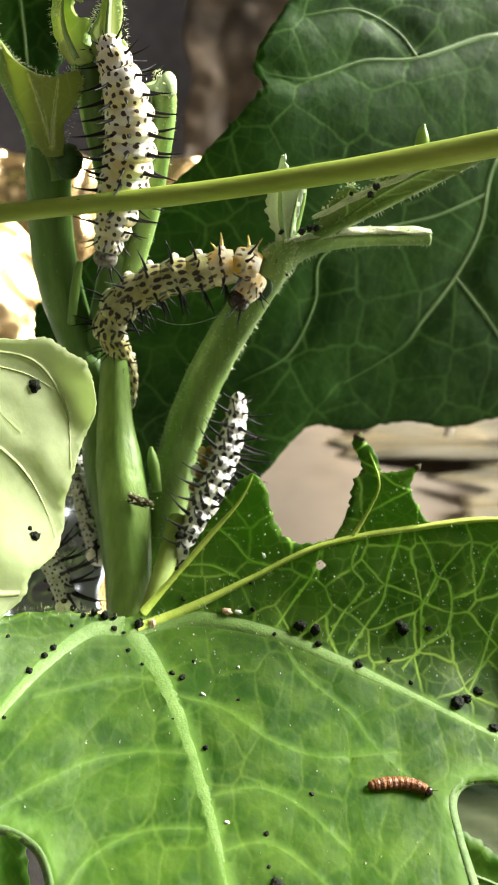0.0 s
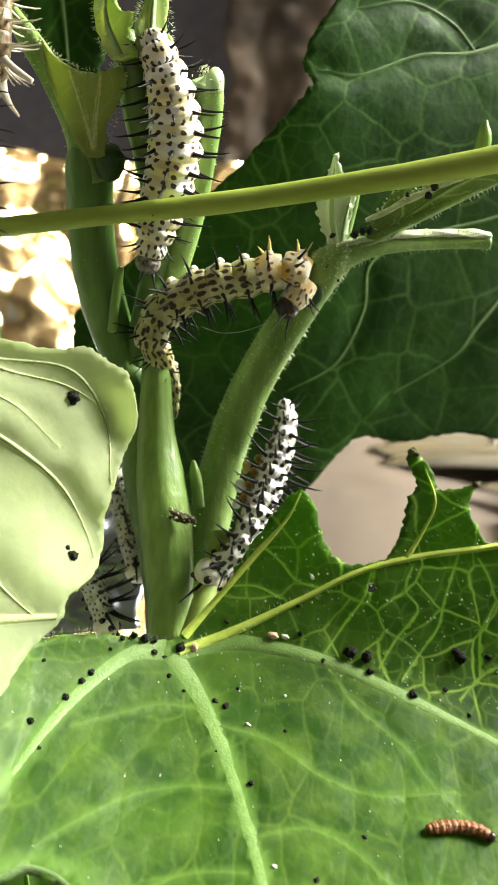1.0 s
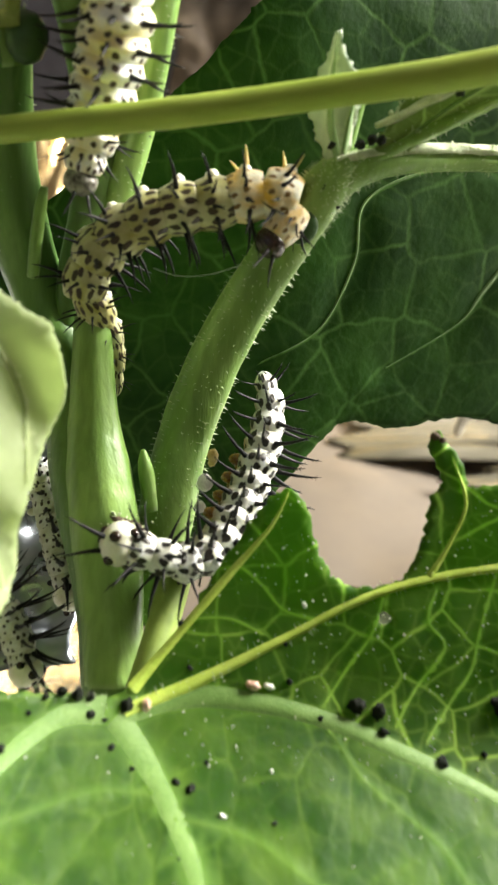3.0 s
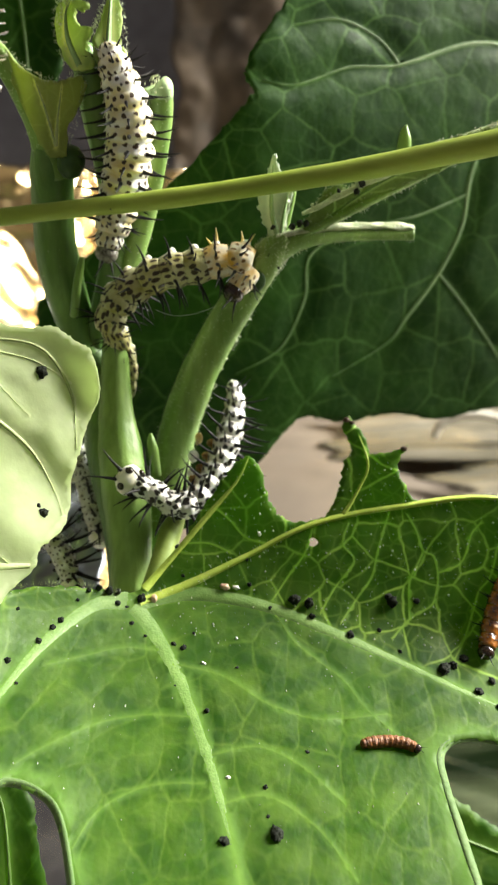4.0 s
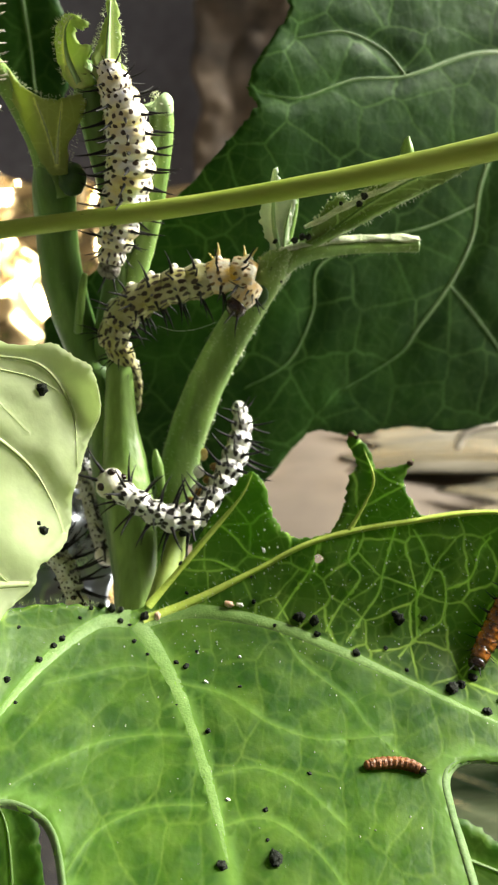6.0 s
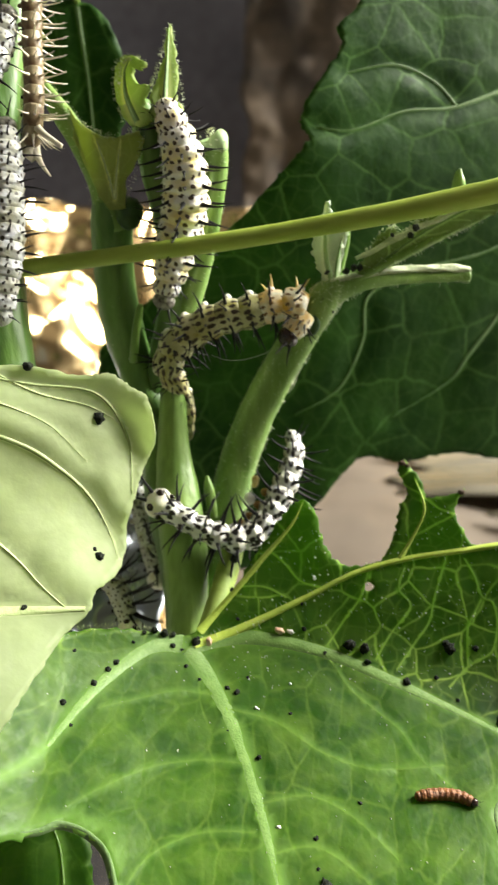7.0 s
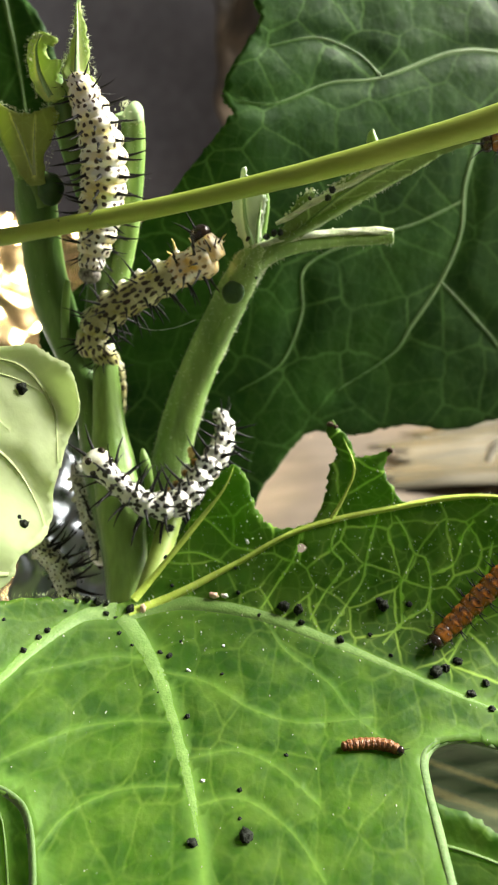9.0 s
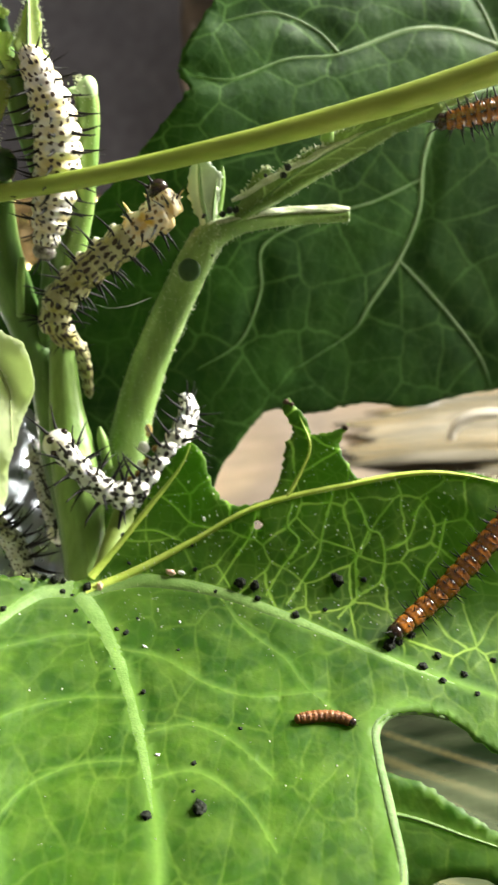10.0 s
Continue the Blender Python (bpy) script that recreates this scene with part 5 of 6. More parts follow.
def caterpillar(points, back, mat, label, group, count=12, spine=1.1, angles=(22, 62, 105), head="white", spine_mesh_data=None, front_mat=None, fronts=0, dark=SPINE, knob=None, foot=None, relief=0.045):
    """A caterpillar: head, body rings and their spines. points run from head to tail as (x, h, d, radius)."""
    rings = along(points, count, back)
    home = rings[count // 2][0].translation.copy()
    body = thing("caterpillar", home, label, "caterpillar", group)
    parts = []
    rnd = random.Random(len(label) + count)
    for k, (m, length, radius) in enumerate(rings):
        me = segment_mesh(radius, length, front_mat if k < fronts and front_mat else mat, k, 1.0, k == count - 1, relief)
        ob = new("segment", me)
        ob.parent = body
        ob.matrix_basis = Matrix.Translation(-home) @ m
        parts.append(ob)
        for a in angles:
            for sign in (-1, 1):
                b = radians(90 + sign * a)
                way = Vector((math.cos(b), math.sin(b), rnd.uniform(-0.25, 0.25) + (0.5 if k == 0 else -0.5 if k == count - 1 else 0)))
                sp = new("spine", spine_mesh_data or (SPINE_MESH if spine > 1.2 else SHORT_SPINE))
                sp.parent = ob
                size = radius * spine * rnd.uniform(0.8, 1.15)
                sp.matrix_basis = Matrix.Translation(Vector((math.cos(b), math.sin(b), 0)) * radius * 0.97) @ way.to_track_quat("Z", "X").to_matrix().to_4x4() @ Matrix.Scale(size, 4)
        for sign in (-1, 1) if knob else ():
            b = radians(90 + sign * 140)
            lift = lump("tubercle", Vector((math.cos(b), math.sin(b), 0.1)) * radius * 0.93, radius * rnd.uniform(0.22, 0.30), knob, None, "", (1, 1, 0.9), 0.2, k, (0, 0, 0), 7, 10)
            lift.parent = ob
    m, length, radius = rings[0]
    if head:
        hd = Matrix.Translation(m.to_3x3() @ Vector((0, 0, length * 0.5 + radius * 0.5))) @ m
        ob = lump("head", (0, 0, 0), radius * {"white": 1.18, "black": 0.9, "grey": 0.82}[head], {"white": HEAD_WHITE, "black": HEAD_BLACK, "grey": HEAD_GREY}[head], None, "", (1.0, 0.95, 0.85), 0.06, 2, (0, 0, 0), 14, 20)
        ob.location = (0, 0, 0)
        ob.parent = body
        ob.matrix_basis = Matrix.Translation(-home) @ hd
        parts.append(ob)
        for sign in (-1, 1):
            if head == "white":
                for off, up, fwd, size in ((0.60, 0.76, 0.20, 0.24), (0.25, -0.40, 0.88, 0.18), (0.80, 0.25, -0.55, 0.22)):
                    v = Vector((sign * off, up, fwd)).normalized()
                    spot = lump("eye_spot", v * radius * (1.22 - 0.75 * size), radius * size * 1.3, HEAD_BLACK, None, "", (1, 1, 1), 0.05)
                    spot.parent = ob
            horn = new("horn", SPINE_MESH)
            horn.parent = ob
            way = Vector((sign * 0.35, 0.35, 0.85))
            horn.matrix_basis = Matrix.Translation(Vector((sign * 0.32, 0.55, 0.6)) * radius) @ way.to_track_quat("Z", "X").to_matrix().to_4x4() @ Matrix.Scale(radius * max(spine, 0.9) * 1.2, 4)
    for k in (0, 1, 2, 5, 6, 7, 8):
        if k >= count - 1:
            continue
        m, length, radius = rings[k]
        for sign in (-1, 1):
            if front_mat is FRONT_YELLOW and k < 4:
                for lean, push in ((0.35, -0.25), (0.75, 0.35)):
                    prong = new("leg", YELLOW_SPINE)
                    prong.parent = parts[k]
                    way = Vector((sign * lean * 1.2, -0.85, push + rnd.uniform(-0.3, 0.3)))
                    prong.matrix_basis = Matrix.Translation(Vector((sign * lean, -0.78, push * 0.4)) * radius) @ way.to_track_quat("Z", "X").to_matrix().to_4x4() @ Matrix.Scale(radius * rnd.uniform(0.55, 0.85), 4)
                continue
            leg = lump("leg", Vector((sign * 0.38, -0.92, 0)) * radius, radius * (0.22 if k < 3 else 0.3), dark if k < 3 else foot or mat, None, "", (0.8, 1.3, 0.8) if not foot else (1.0, 1.5, 1.0), 0.1, k, (0, 0, 0), 6, 8)
            leg.parent = parts[k]
    return body, parts, home


def crawl(cat, shapes, back, count):
    """Keys of each body ring and the head, from the body's line at each time; lines run from head to tail."""
    body, parts, home = cat
    rows = [[] for _ in parts]
    for t, points in shapes:
        rings = along(points, count, back)
        poses = [m for m, _, _ in rings]
        m, length, radius = rings[0]
        poses.append(Matrix.Translation(m.to_3x3() @ Vector((0, 0, length * 0.5 + radius * 0.5))) @ m)
        for row, p in zip(rows, poses):
            row.append((t, Matrix.Translation(-home) @ p))
    for ob, row in zip(parts, rows):
        walk(ob, row)


FRONT_YELLOW = caterpillar_material("caterpillar_yellow_front", (0.84, 0.81, 0.68), (0.80, 0.50, 0.06), (0.20, 0.11, 0.03), 0.2, (0.72, 0.40, 0.04))
HEAD_GREY = skin_material("head_grey_striped", (0.05, 0.04, 0.03), (0.46, 0.45, 0.38), 1500, 0.25, 0.0, 0.3)
HEAD_WHITE = skin_material("head_cream", (0.72, 0.70, 0.55), (0.82, 0.82, 0.76), 900, 0.3, 0.1)
TOWARD = -AWAY
white = "white caterpillars on the vine"
caterpillar([(-15.7, 20.6, 105, 1.3), (-15.4, 22.1, 105, 1.9), (-14.7, 24.9, 105, 2.5), (-13.9, 28.3, 105, 2.8), (-13.3, 32.4, 105, 2.9), (-13.7, 36.5, 105, 2.6), (-14.7, 39.9, 105, 2.1), (-15.8, 42.6, 105, 1.5), (-16.2, 43.6, 105, 0.9)],
    TOWARD + ACROSS * 0.5, WHITE_SKIN, "white caterpillar with black spots and short black spines", white, 13, 1.15, (25, 62, 100), "grey", relief=0.065)

MID_LINE = [(-0.9, 15.9, 103.5, 1.4), (0.3, 17.3, 104, 1.6), (-0.3, 18.9, 104.5, 2.2), (-2.4, 19, 104.5, 2.1), (-5.5, 18.3, 104.5, 2.2), (-8.9, 17.6, 104.5, 2.2), (-12.2, 16.3, 105, 2.2), (-14.7, 14.4, 106, 2.2), (-15.6, 11.7, 106.5, 1.9), (-14.5, 9.8, 108, 1.4), (-13.7, 7.4, 110, 1), (-13.7, 3.6, 112, 0.6)]
MID_BACK = TOWARD * 0.45 - ABOVE * 0.8 - ACROSS * 0.1
mid_cat = caterpillar(MID_LINE, MID_BACK, OLIVE_SKIN, "cream caterpillar with dark spots rearing off the stem", white, 13, 1.35, (14, 40, 68, 96), "black", None, FRONT_YELLOW, 3, knob=HEAD_WHITE, relief=0.075)

LOW_LINE = [(-12.6, -5.9, 102.5, 1.6), (-10.4, -7.3, 102.5, 1.6), (-8.1, -9, 103.5, 1.7), (-5.5, -8.6, 105, 1.9), (-3.2, -5.6, 107, 1.9), (-1.6, -1.1, 109, 1.8), (-0.9, 2.8, 110.5, 1.4), (-1.2, 5.4, 111.5, 0.8)]
LOW_BACK = TOWARD * 0.6 - ABOVE * 0.35 + ACROSS * 0.75
AMBER = skin_material("proleg_amber", (0.10, 0.035, 0.01), (0.42, 0.22, 0.05), 700, 0.25)
low_cat = caterpillar(LOW_LINE, LOW_BACK, BOLD_SKIN, "white black-spotted caterpillar with long black spines", white, 13, 2.0, (22, 66, 106), "white", LONG_SPINE, foot=AMBER, relief=0.10)

caterpillar([(-17.6, -13.3, 113, 1.5), (-18.3, -10.7, 113, 1.7), (-19.3, -7.9, 114, 1.6), (-20.2, -4.9, 114, 1.4), (-21, -2.3, 115, 0.9)], ACROSS + TOWARD * 0.3, WHITE_SKIN_SHADED, "grey-white caterpillar in the shade behind the stem", white, 9, 2.4, (30, 70), "white", LONG_SPINE)
caterpillar([(-20.2, -18.5, 107, 1.2), (-20.8, -16.4, 107, 1.5), (-21.8, -14.3, 107, 1.5), (-23.4, -12.6, 107, 1.4), (-25, -10.3, 108, 1)], ACROSS + TOWARD * 0.3, WHITE_SKIN_SHADED, "grey-white spiny caterpillar low on the plant", white, 8, 2.6, (12, 45), "white", LONG_SPINE)

caterpillar([(-32.8, 49.7, 97.5, 1.5), (-33.3, 47, 97, 1.8), (-34.2, 44.3, 96.5, 1.9), (-36, 41.3, 96.5, 2), (-37.3, 38.2, 96.5, 2.1), (-38.1, 34.7, 97, 1.9), (-38.5, 32.4, 97.3, 1.5), (-38.8, 30.8, 97.5, 0.8)], TOWARD - ACROSS * 0.2, WHITE_SKIN_SHADED, "grey-white spiny caterpillar curled on the stem", white, 11, 1.15, (22, 62, 105), "grey")
caterpillar([(-32.5, 37.2, 97.5, 1.3), (-32.3, 34.7, 97, 1.9), (-32.2, 30.9, 96.7, 2.1), (-32, 27.3, 96.7, 2.1), (-32.1, 23.6, 96.7, 2.1), (-32.6, 20, 97, 1.9), (-32.7, 17.5, 97.3, 1.5), (-32.8, 15.8, 97.5, 0.8)], TOWARD, WHITE_SKIN_SHADED, "grey-white black-spotted caterpillar climbing the stem", white, 12, 1.15, (25, 65, 100), "grey")
caterpillar([(-44.1, 43.4, 104, 1.5), (-42, 45.6, 103, 1.9), (-39.9, 47.8, 102, 2.1), (-39.6, 50.8, 101.5, 2), (-40, 54.5, 101, 1.8), (-40.3, 59, 101, 1.8), (-40.3, 63.9, 101, 1.5)], -ACROSS + TOWARD * 0.3, BROWN_SKIN, "brown and olive caterpillar with black spines on the stem", white, 11, 1.2, (22, 62, 105), "black", None, GREEN_SKIN, 5)
shed = caterpillar([(-30.1, 36.3, 99, 1), (-29.7, 39.5, 98.5, 1.2), (-29.7, 43.9, 98.5, 1.2), (-30, 48.9, 98.5, 1.2), (-30, 53.9, 98.5, 1.2), (-30.2, 59.2, 99, 1.1)], ACROSS + TOWARD * 0.3, SHED_MIX, "buff and brown shed caterpillar skin with pale spines", "", 11, 2.3, (15, 50, 85), None, SHED_SPINE)

for line in ([(-29.8, 36.1, 99, 0.7), (-29.3, 34.9, 98.7, 0.4), (-28.5, 33.6, 98.4, 0.2), (-27.6, 32.5, 98.2, 0.1)], [(-29.5, 38.3, 98.5, 0.6), (-28, 37, 98, 0.3), (-26.2, 35.6, 97.6, 0.3)], [(-30.8, 36.4, 98.5, 0.7), (-30.2, 35.2, 98.5, 0.6), (-29.7, 34.3, 98.5, 0.2)]):
    stalk("shred", line, shed[0], SHED, "torn whitish skin shred", 12, 8, 0.2, 3, 0.4, 0.5)

# orange ones
ORANGE_A = [(22.3, -23, 98.5, 1), (23.4, -21.7, 98, 1.2), (25.2, -19.8, 97.5, 1.3), (27.3, -17.9, 97, 1.4), (29.8, -15.8, 97, 1.4), (32.5, -13.4, 97, 1.3), (34.5, -11.4, 97.5, 0.8)]
ORANGE_BACK = TOWARD * 0.9 + ABOVE * 0.3
orange_cat = caterpillar(settled(ORANGE_A, 1.6), ORANGE_BACK, ORANGE_SKIN, "orange-brown glossy caterpillar with black spines on the leaf", "orange caterpillars", 12, 1.0, (22, 60, 95), "black")
caterpillar(settled([(16.8, -31.6, 88.5, 0.5), (15.7, -31, 88, 0.6), (14.2, -30.7, 87.7, 0.6), (12.5, -30.8, 87.7, 0.6), (11.4, -31.1, 88, 0.4)], 0.75), TOWARD + ABOVE, TAN_SKIN, "small orange-brown caterpillar on the leaf", "orange caterpillars", 10, 0.4, (25, 65), "black")
caterpillar([(32.5, 32.7, 105.5, 1), (34.3, 33, 105.5, 1.3), (36.7, 33.5, 105.5, 1.4), (40.1, 34.2, 106, 1.4), (43.5, 34.5, 106, 1.2)], TOWARD - ABOVE * 0.8, ORANGE_SKIN, "orange-brown caterpillar hanging under the chewed stalk", "orange caterpillars", 10, 1.3, (22, 60, 95), "black")


# ---- droppings and crumbs ----
def pellets(places, put, mat, label, name="frass_pellet", group="black frass pellets", category="frass", stretch=(1, 1, 1.15)):
    rnd = random.Random(7)
    for k, (x, h, size) in enumerate(places):
        r = size * 0.044 / 1000
        p = put(x, h, r * 700)
        ob = lump(name, p, r, mat, None, "", (stretch[0] * rnd.uniform(0.85, 1.1), stretch[1], stretch[2] * rnd.uniform(0.9, 1.2)), 0.45, k, (rnd.uniform(0, 180), rnd.uniform(0, 180), 0), 13, 18, 0.5 if mat is FRASS else 0.15)
        tagged(ob, label, category, group)


ON_LEAF = "small black frass pellet lying on the leaf"
pellets([(16.7, -19.5, 13), (5.8, -19.3, 11), (7.4, -19.7, 11), (7.7, -21.2, 7), (12, -23.1, 8), (15.2, -22.7, 5), (17.5, -25, 5), (22.3, -26.8, 13), (23.3, -26.5, 10), (24.6, -25.8, 9), (26, -29.2, 9), (27.6, -28.2, 8), (-11, -19, 10), (-13.5, -19.2, 6), (-12.5, -19.7, 4), (-11.9, -21.3, 5), (-10.4, -22.6, 4), (-7.4, -23.5, 5), (-6.4, -23.9, 6)], on_front, FRASS, ON_LEAF)
pellets([(-5.3, -22.6, 4), (-7.1, -27.1, 3), (-3.8, -29.3, 6), (-17.4, -18.5, 4), (-18.8, -20.2, 6), (-19.5, -20.8, 6), (-20.6, -21.8, 7), (-22.7, -18.6, 4), (-23, -23, 7), (-22, -25, 4), (-2, -38.6, 9), (2.9, -38.5, 13), (2, -35.4, 5), (6.4, -33.1, 4), (-0.6, -25.9, 4), (3.1, -20.3, 5), (0.8, -17.7, 5), (-6.6, -16.7, 4), (-7.3, -13.5, 4)], on_front, FRASS, ON_LEAF)
pellets([(0.5, -15, 4), (19.5, -19.5, 6), (-14.4, -17.9, 9), (-15.4, -17.5, 7), (-13.5, -18.1, 6), (28.1, -30.8, 7), (30.5, -30.3, 8), (31.8, -32.3, 6), (33.6, -28.9, 7), (-16.4, -17.6, 5), (16.3, -19, 8), (2.2, -37.4, 4)], on_front, FRASS, ON_LEAF)
pellets([(-21.6, 5.5, 13), (-20.8, -9.2, 9), (-21.3, -8.5, 5)] + [(-26.7, -24.7, 16), (-28.1, 10.7, 9), (-30.7, -5.1, 5), (-32.7, -12.5, 5), (-26.7, -13.6, 6)], on_pale, FRASS, "black frass pellet stuck to the pale leaf")
pellets([(-33.9, 4.3, 10)], on_pale, SHED_MIX, "small brown crumb on the pale leaf", "crumb", "", "crumb")
pellets([(-1.9, -17.9, 9), (-9.7, -19.1, 9)], on_front, PINK, "small pink grub-like crumb on the leaf", "crumb", "pale crumbs", "crumb", (1.5, 0.9, 0.9))
pellets([(-0.7, -18, 7), (-0.7, -23.3, 4), (-1.6, -34.4, 5), (-4.2, -25.4, 5), (1.9, -12.1, 5)], on_front, FLECK, "small white crumb on the leaf", "crumb", "pale crumbs", "crumb", (1.4, 0.8, 0.8))


def on_stalk(x, h, up):
    return at(x, h, 104.2 - up * 0.3)


pellets([(x, h, s) for x, h, d, s in [(6.4, 23.3, 104.2, 8), (5.5, 22.9, 104.2, 7), (7.1, 23.3, 104.2, 7), (3.3, 22.8, 104.2, 5), (13.5, 27.9, 104.2, 8), (12.9, 27, 104.2, 7), (10.8, 27.1, 104.2, 5)]] + [(x, h, s) for x, h, d, s in [(2.9, 19.7, 104, 8), (4, 18.2, 104, 3)]] + [(x, h, s) for x, h, d, s in [(-7.3, -10.5, 104, 9)]], on_stalk, FRASS, "black frass pellet on the chewed stalk")

# fine pale dust on the leaf
rnd = random.Random(77)
specks = []
while len(specks) < 950:
    x, h = rnd.uniform(-30, 30), rnd.uniform(-45, -2)
    if within(front_rim, np.roll(front_rim, 1, axis=0), x, h) and rnd.random() < (0.9 if h > -24 and x > -8 else 0.25):
        c, r = on_front(x, h, 0.18), rnd.uniform(0.2, 0.31) ** 2 * rnd.choice((0.6, 0.7, 1.0, 1.5)) / 1000
        specks.append(([c + Vector(v) * r for v in ((1, 0, 0), (-1, 0, 0), (0, 1, 0), (0, -1, 0), (0, 0, 1.4), (0, 0, -1))], [(0, 2, 4), (2, 1, 4), (1, 3, 4), (3, 0, 4), (2, 0, 5), (1, 2, 5), (3, 1, 5), (0, 3, 5)]))
tagged(to_object("leaf_dust", *joined(specks), DUST, None, smooth=False), "tiny pale specks scattered on the leaf", "dust", kind="stuff")


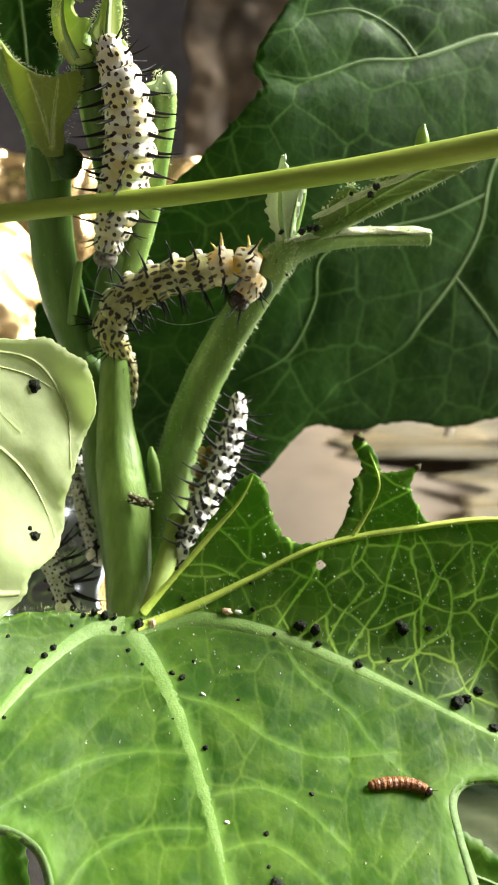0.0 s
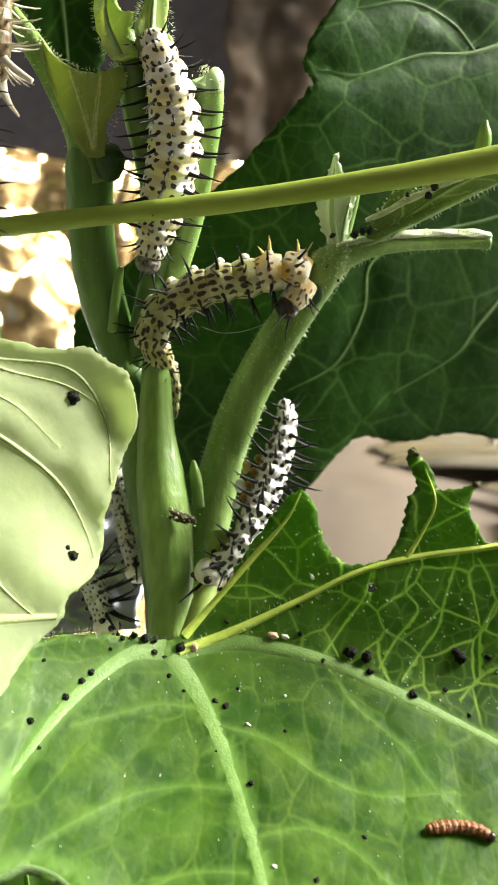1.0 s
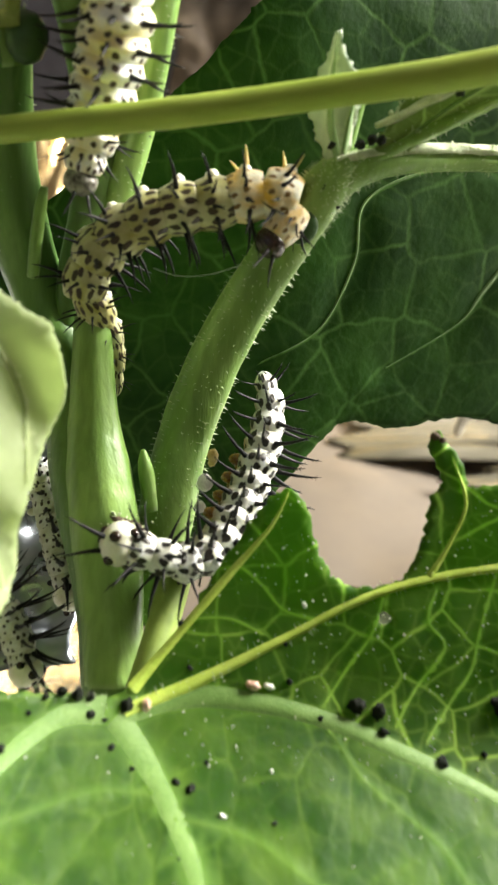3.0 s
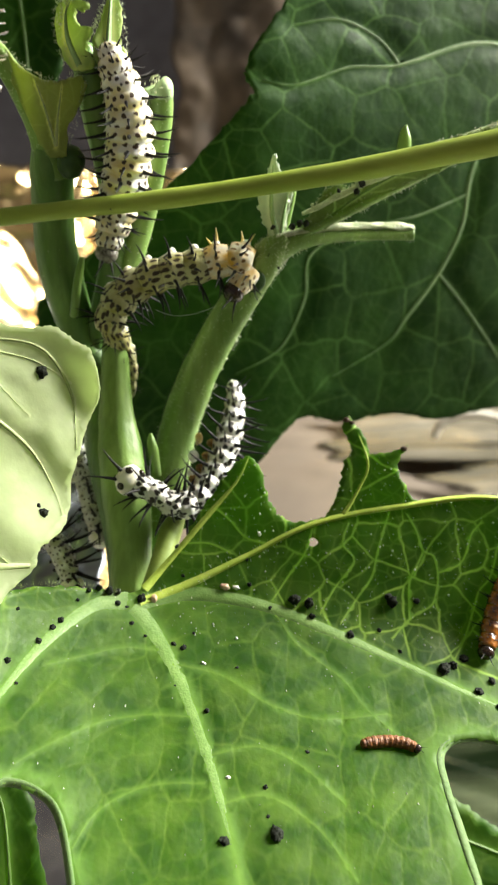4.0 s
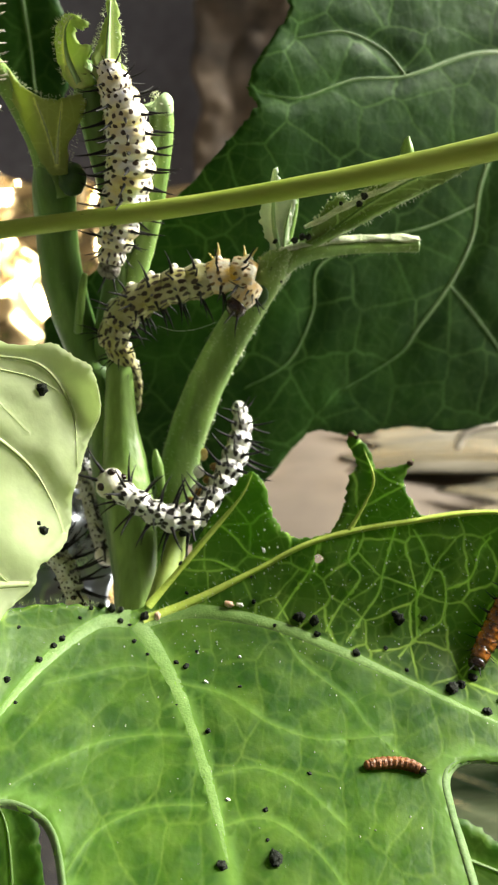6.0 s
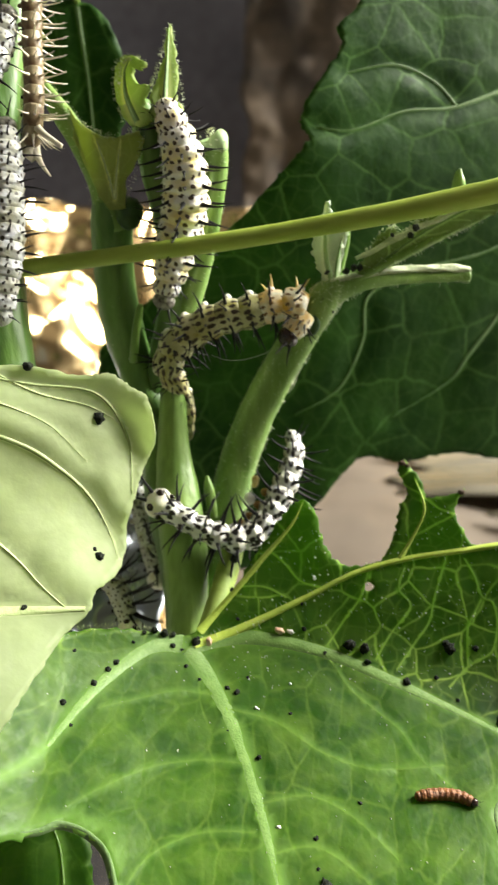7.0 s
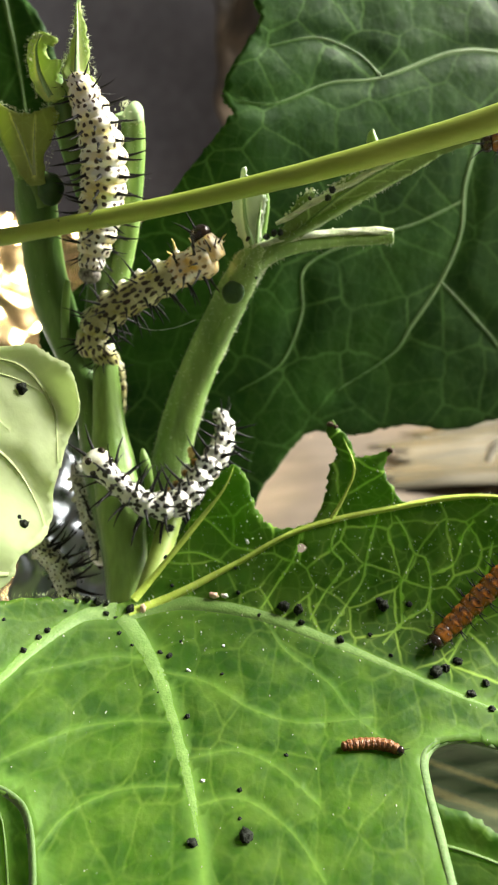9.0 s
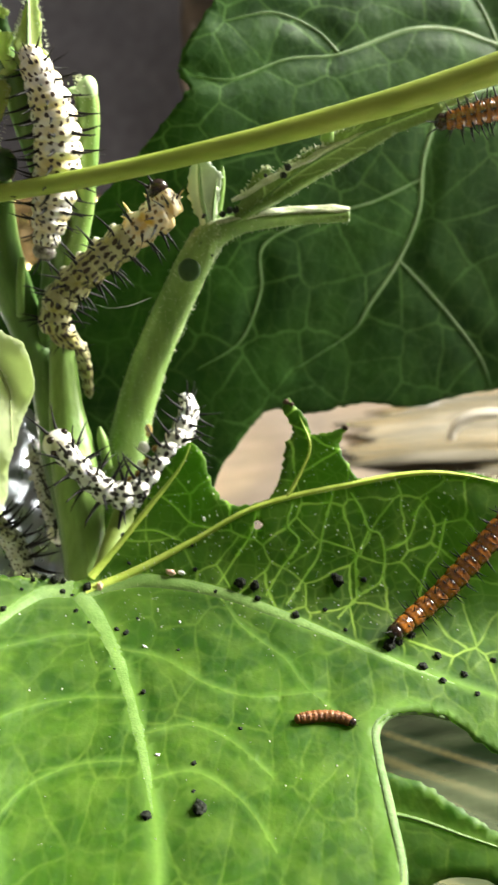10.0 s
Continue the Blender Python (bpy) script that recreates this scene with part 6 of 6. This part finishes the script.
def motions():
    walk(long_petiole, [(t, Matrix.Translation(ABOVE * -mm / 1000)) for t, mm in ((0.0, 0.0), (0.8, 0.3), (1.5, 1.4), (2.5, 2.1), (3.2, 2.0), (4.3, 0.2), (5.2, 0.0), (9.0, 0.0), (9.5, -0.4), (10.0, -1.3))])
    crawl(low_cat, [
        (0.0, [(-7, -14.5, 106, 1.6), (-6.5, -12.2, 105.5, 1.6), (-5.6, -9.8, 106, 1.7), (-4.6, -7, 107, 1.9), (-3.2, -3.8, 108, 1.9), (-2, -0.3, 109.5, 1.8), (-1.2, 3, 110.5, 1.4), (-1.1, 5.2, 111.5, 0.8)]),
        (1.0, [(-8.1, -12.2, 104.5, 1.6), (-6.2, -10.7, 104.5, 1.6), (-4.7, -8.3, 105, 1.7), (-3.5, -5.7, 106.5, 1.9), (-2.4, -2.4, 108, 1.9), (-1.4, 0.9, 109.5, 1.8), (-0.9, 3.8, 110.5, 1.4), (-1.2, 5.7, 111.5, 0.8)]),
        (2.0, [(-9.7, -9.8, 102.5, 1.6), (-8, -10.5, 103, 1.6), (-5.9, -9.8, 104, 1.7), (-4.3, -7.7, 105.5, 1.9), (-2.5, -4.2, 107.5, 1.9), (-0.9, -0, 109.5, 1.8), (-0.1, 3.8, 110.5, 1.4), (-0.9, 5.7, 111.5, 0.8)]),
        (3.0, [(-11.4, -8.2, 102.5, 1.6), (-9.3, -8.8, 102.5, 1.6), (-6.9, -9.5, 103.5, 1.7), (-4.7, -8.4, 105, 1.9), (-2.9, -5.5, 107, 1.9), (-1.2, -1.3, 109, 1.8), (-0.4, 2.8, 110.5, 1.4), (-1.1, 5.6, 111.5, 0.8)]),
        (4.5, LOW_LINE),
        (6.5, [(-15.2, -4.9, 102.5, 1.6), (-12.7, -6.5, 102.5, 1.6), (-9.5, -8.2, 103.5, 1.7), (-5.9, -8.6, 105, 1.9), (-3.4, -6.1, 107, 1.9), (-1.4, -1.8, 109, 1.8), (-0.5, 2, 110.5, 1.4), (-1.2, 4.7, 111.5, 0.8)]),
        (7.5, [(-15.3, -3.9, 102.5, 1.6), (-12.7, -5.5, 102.5, 1.6), (-9.2, -7.4, 103.5, 1.7), (-5.4, -7.2, 105, 1.9), (-2.8, -4.2, 107, 1.9), (-0.8, 0.3, 109, 1.8), (-0.4, 3, 110.5, 1.4), (-1, 4.5, 111.5, 0.8)]),
        (9.0, [(-14.9, -3.1, 102.5, 1.6), (-12.6, -5.4, 102.5, 1.6), (-9.7, -7.6, 103.5, 1.7), (-6.5, -7.6, 105, 1.9), (-4, -5, 107, 1.9), (-1.8, -1.7, 109, 1.8), (-1, 1.5, 110.5, 1.4), (-2.2, 3.5, 111.5, 0.8)]),
        (10.0, [(-14.4, -3.4, 102.5, 1.6), (-11.9, -6.4, 102.5, 1.6), (-8.8, -9, 103.5, 1.7), (-5.4, -8.7, 105, 1.9), (-2.8, -5.2, 107, 1.9), (-0.8, -1.4, 109, 1.8), (-0.2, 1.3, 110.5, 1.4), (-1.3, 2.6, 111.5, 0.8)]),
    ], LOW_BACK, 13)
    crawl(mid_cat, [
        (0.0, MID_LINE), (7.0, MID_LINE),
        (7.5, [(-1.2, 15.3, 103, 1.3), (0.1, 17.3, 103.2, 1.8), (-2.4, 17.8, 104, 1.9), (-5.6, 16.9, 104.5, 2), (-8.8, 16.1, 104.5, 2), (-12.3, 14.8, 105, 2), (-14.7, 12.9, 106, 2), (-15.7, 10.6, 106.5, 1.8), (-14.6, 9.4, 108, 1.4), (-13.5, 7.5, 110, 1), (-13.3, 3.7, 112, 0.6)]),
        (8.0, [(-3.9, 22.7, 104, 1.3), (-2.8, 21, 104, 1.8), (-4.5, 19.7, 104.5, 1.9), (-6.8, 18.1, 104.5, 2), (-9.4, 16.6, 104.5, 2), (-12.5, 15.1, 105, 2), (-15.4, 13, 106, 2), (-16, 11.4, 106.5, 1.8), (-14.7, 10.1, 108, 1.4), (-13.7, 7.9, 110, 1), (-13.7, 4.2, 112, 0.6)]),
        (8.5, [(-2, 22.8, 104, 1.3), (-0.9, 21, 104, 1.8), (-3.2, 20.3, 104.5, 1.9), (-5.6, 19.3, 104.5, 2), (-8.3, 18, 104.5, 2), (-11.5, 16.6, 105, 2), (-14.8, 14.9, 106, 2), (-16.4, 12.1, 106.5, 1.8), (-15.1, 10.4, 108, 1.4), (-14.2, 8.3, 110, 1), (-14.2, 3.5, 112, 0.6)]),
        (9.0, [(-2, 22.8, 104, 1.3), (-0.9, 21, 104, 1.8), (-3.2, 20.3, 104.5, 1.9), (-5.6, 19.3, 104.5, 2), (-8.3, 18, 104.5, 2), (-11.5, 16.6, 105, 2), (-14.8, 14.9, 106, 2), (-16.4, 12.1, 106.5, 1.8), (-15.1, 10.4, 108, 1.4), (-14.2, 8.3, 110, 1), (-14.2, 3.5, 112, 0.6)]),
        (9.5, [(-3, 24.6, 104, 1.3), (-2.1, 22.8, 104, 1.8), (-4.4, 22.2, 104.5, 1.9), (-6.7, 20.6, 104.5, 2), (-9.1, 18.7, 104.5, 2), (-11.9, 16.7, 105, 2), (-14.7, 14.4, 106, 2), (-16.2, 11.8, 106.5, 1.8), (-14.9, 10.3, 108, 1.4), (-13.9, 8.3, 110, 1), (-13.9, 3.5, 112, 0.6)]),
        (10.0, [(-1.6, 25.3, 104, 1.3), (-0.5, 23.5, 104, 1.8), (-2.7, 22.9, 104.5, 1.9), (-5, 21.2, 104.5, 2), (-7.7, 19.4, 104.5, 2), (-11.1, 17.2, 105, 2), (-14.5, 14.4, 106, 2), (-15.5, 11.4, 106.5, 1.8), (-14.4, 9.7, 108, 1.4), (-13.2, 7.8, 110, 1), (-12.9, 3, 112, 0.6)]),
    ], MID_BACK, 13)
    crawl(orange_cat, [(t, settled(line, 1.6)) for t, line in [
        (0.0, [(28.4, -27, 98.5, 0.9), (28.9, -24.6, 98, 1.1), (29.9, -21.3, 97.5, 1.3), (31.2, -18.4, 97, 1.4), (33, -15.5, 97, 1.4), (35.3, -12.7, 97, 1.3), (37.3, -10.5, 97.5, 0.9)]),
        (4.5, [(26.5, -24.1, 98.5, 1), (26.8, -22.2, 98, 1.2), (27.5, -19.4, 97.5, 1.3), (28.6, -16.7, 97, 1.4), (30.5, -13.7, 97, 1.4), (33, -11.1, 97, 1.3), (35.1, -8.9, 97.5, 0.8)]),
        (9.5, ORANGE_A),
        (10.0, [(23.1, -25, 98.5, 0.9), (25.1, -23, 98, 1.1), (27.2, -21, 97.5, 1.3), (29.3, -18.6, 97, 1.4), (31.5, -16.3, 97, 1.4), (34, -13.4, 97, 1.3), (36.1, -11.1, 97.5, 0.9)]),
    ]], ORANGE_BACK, 12)


motions()
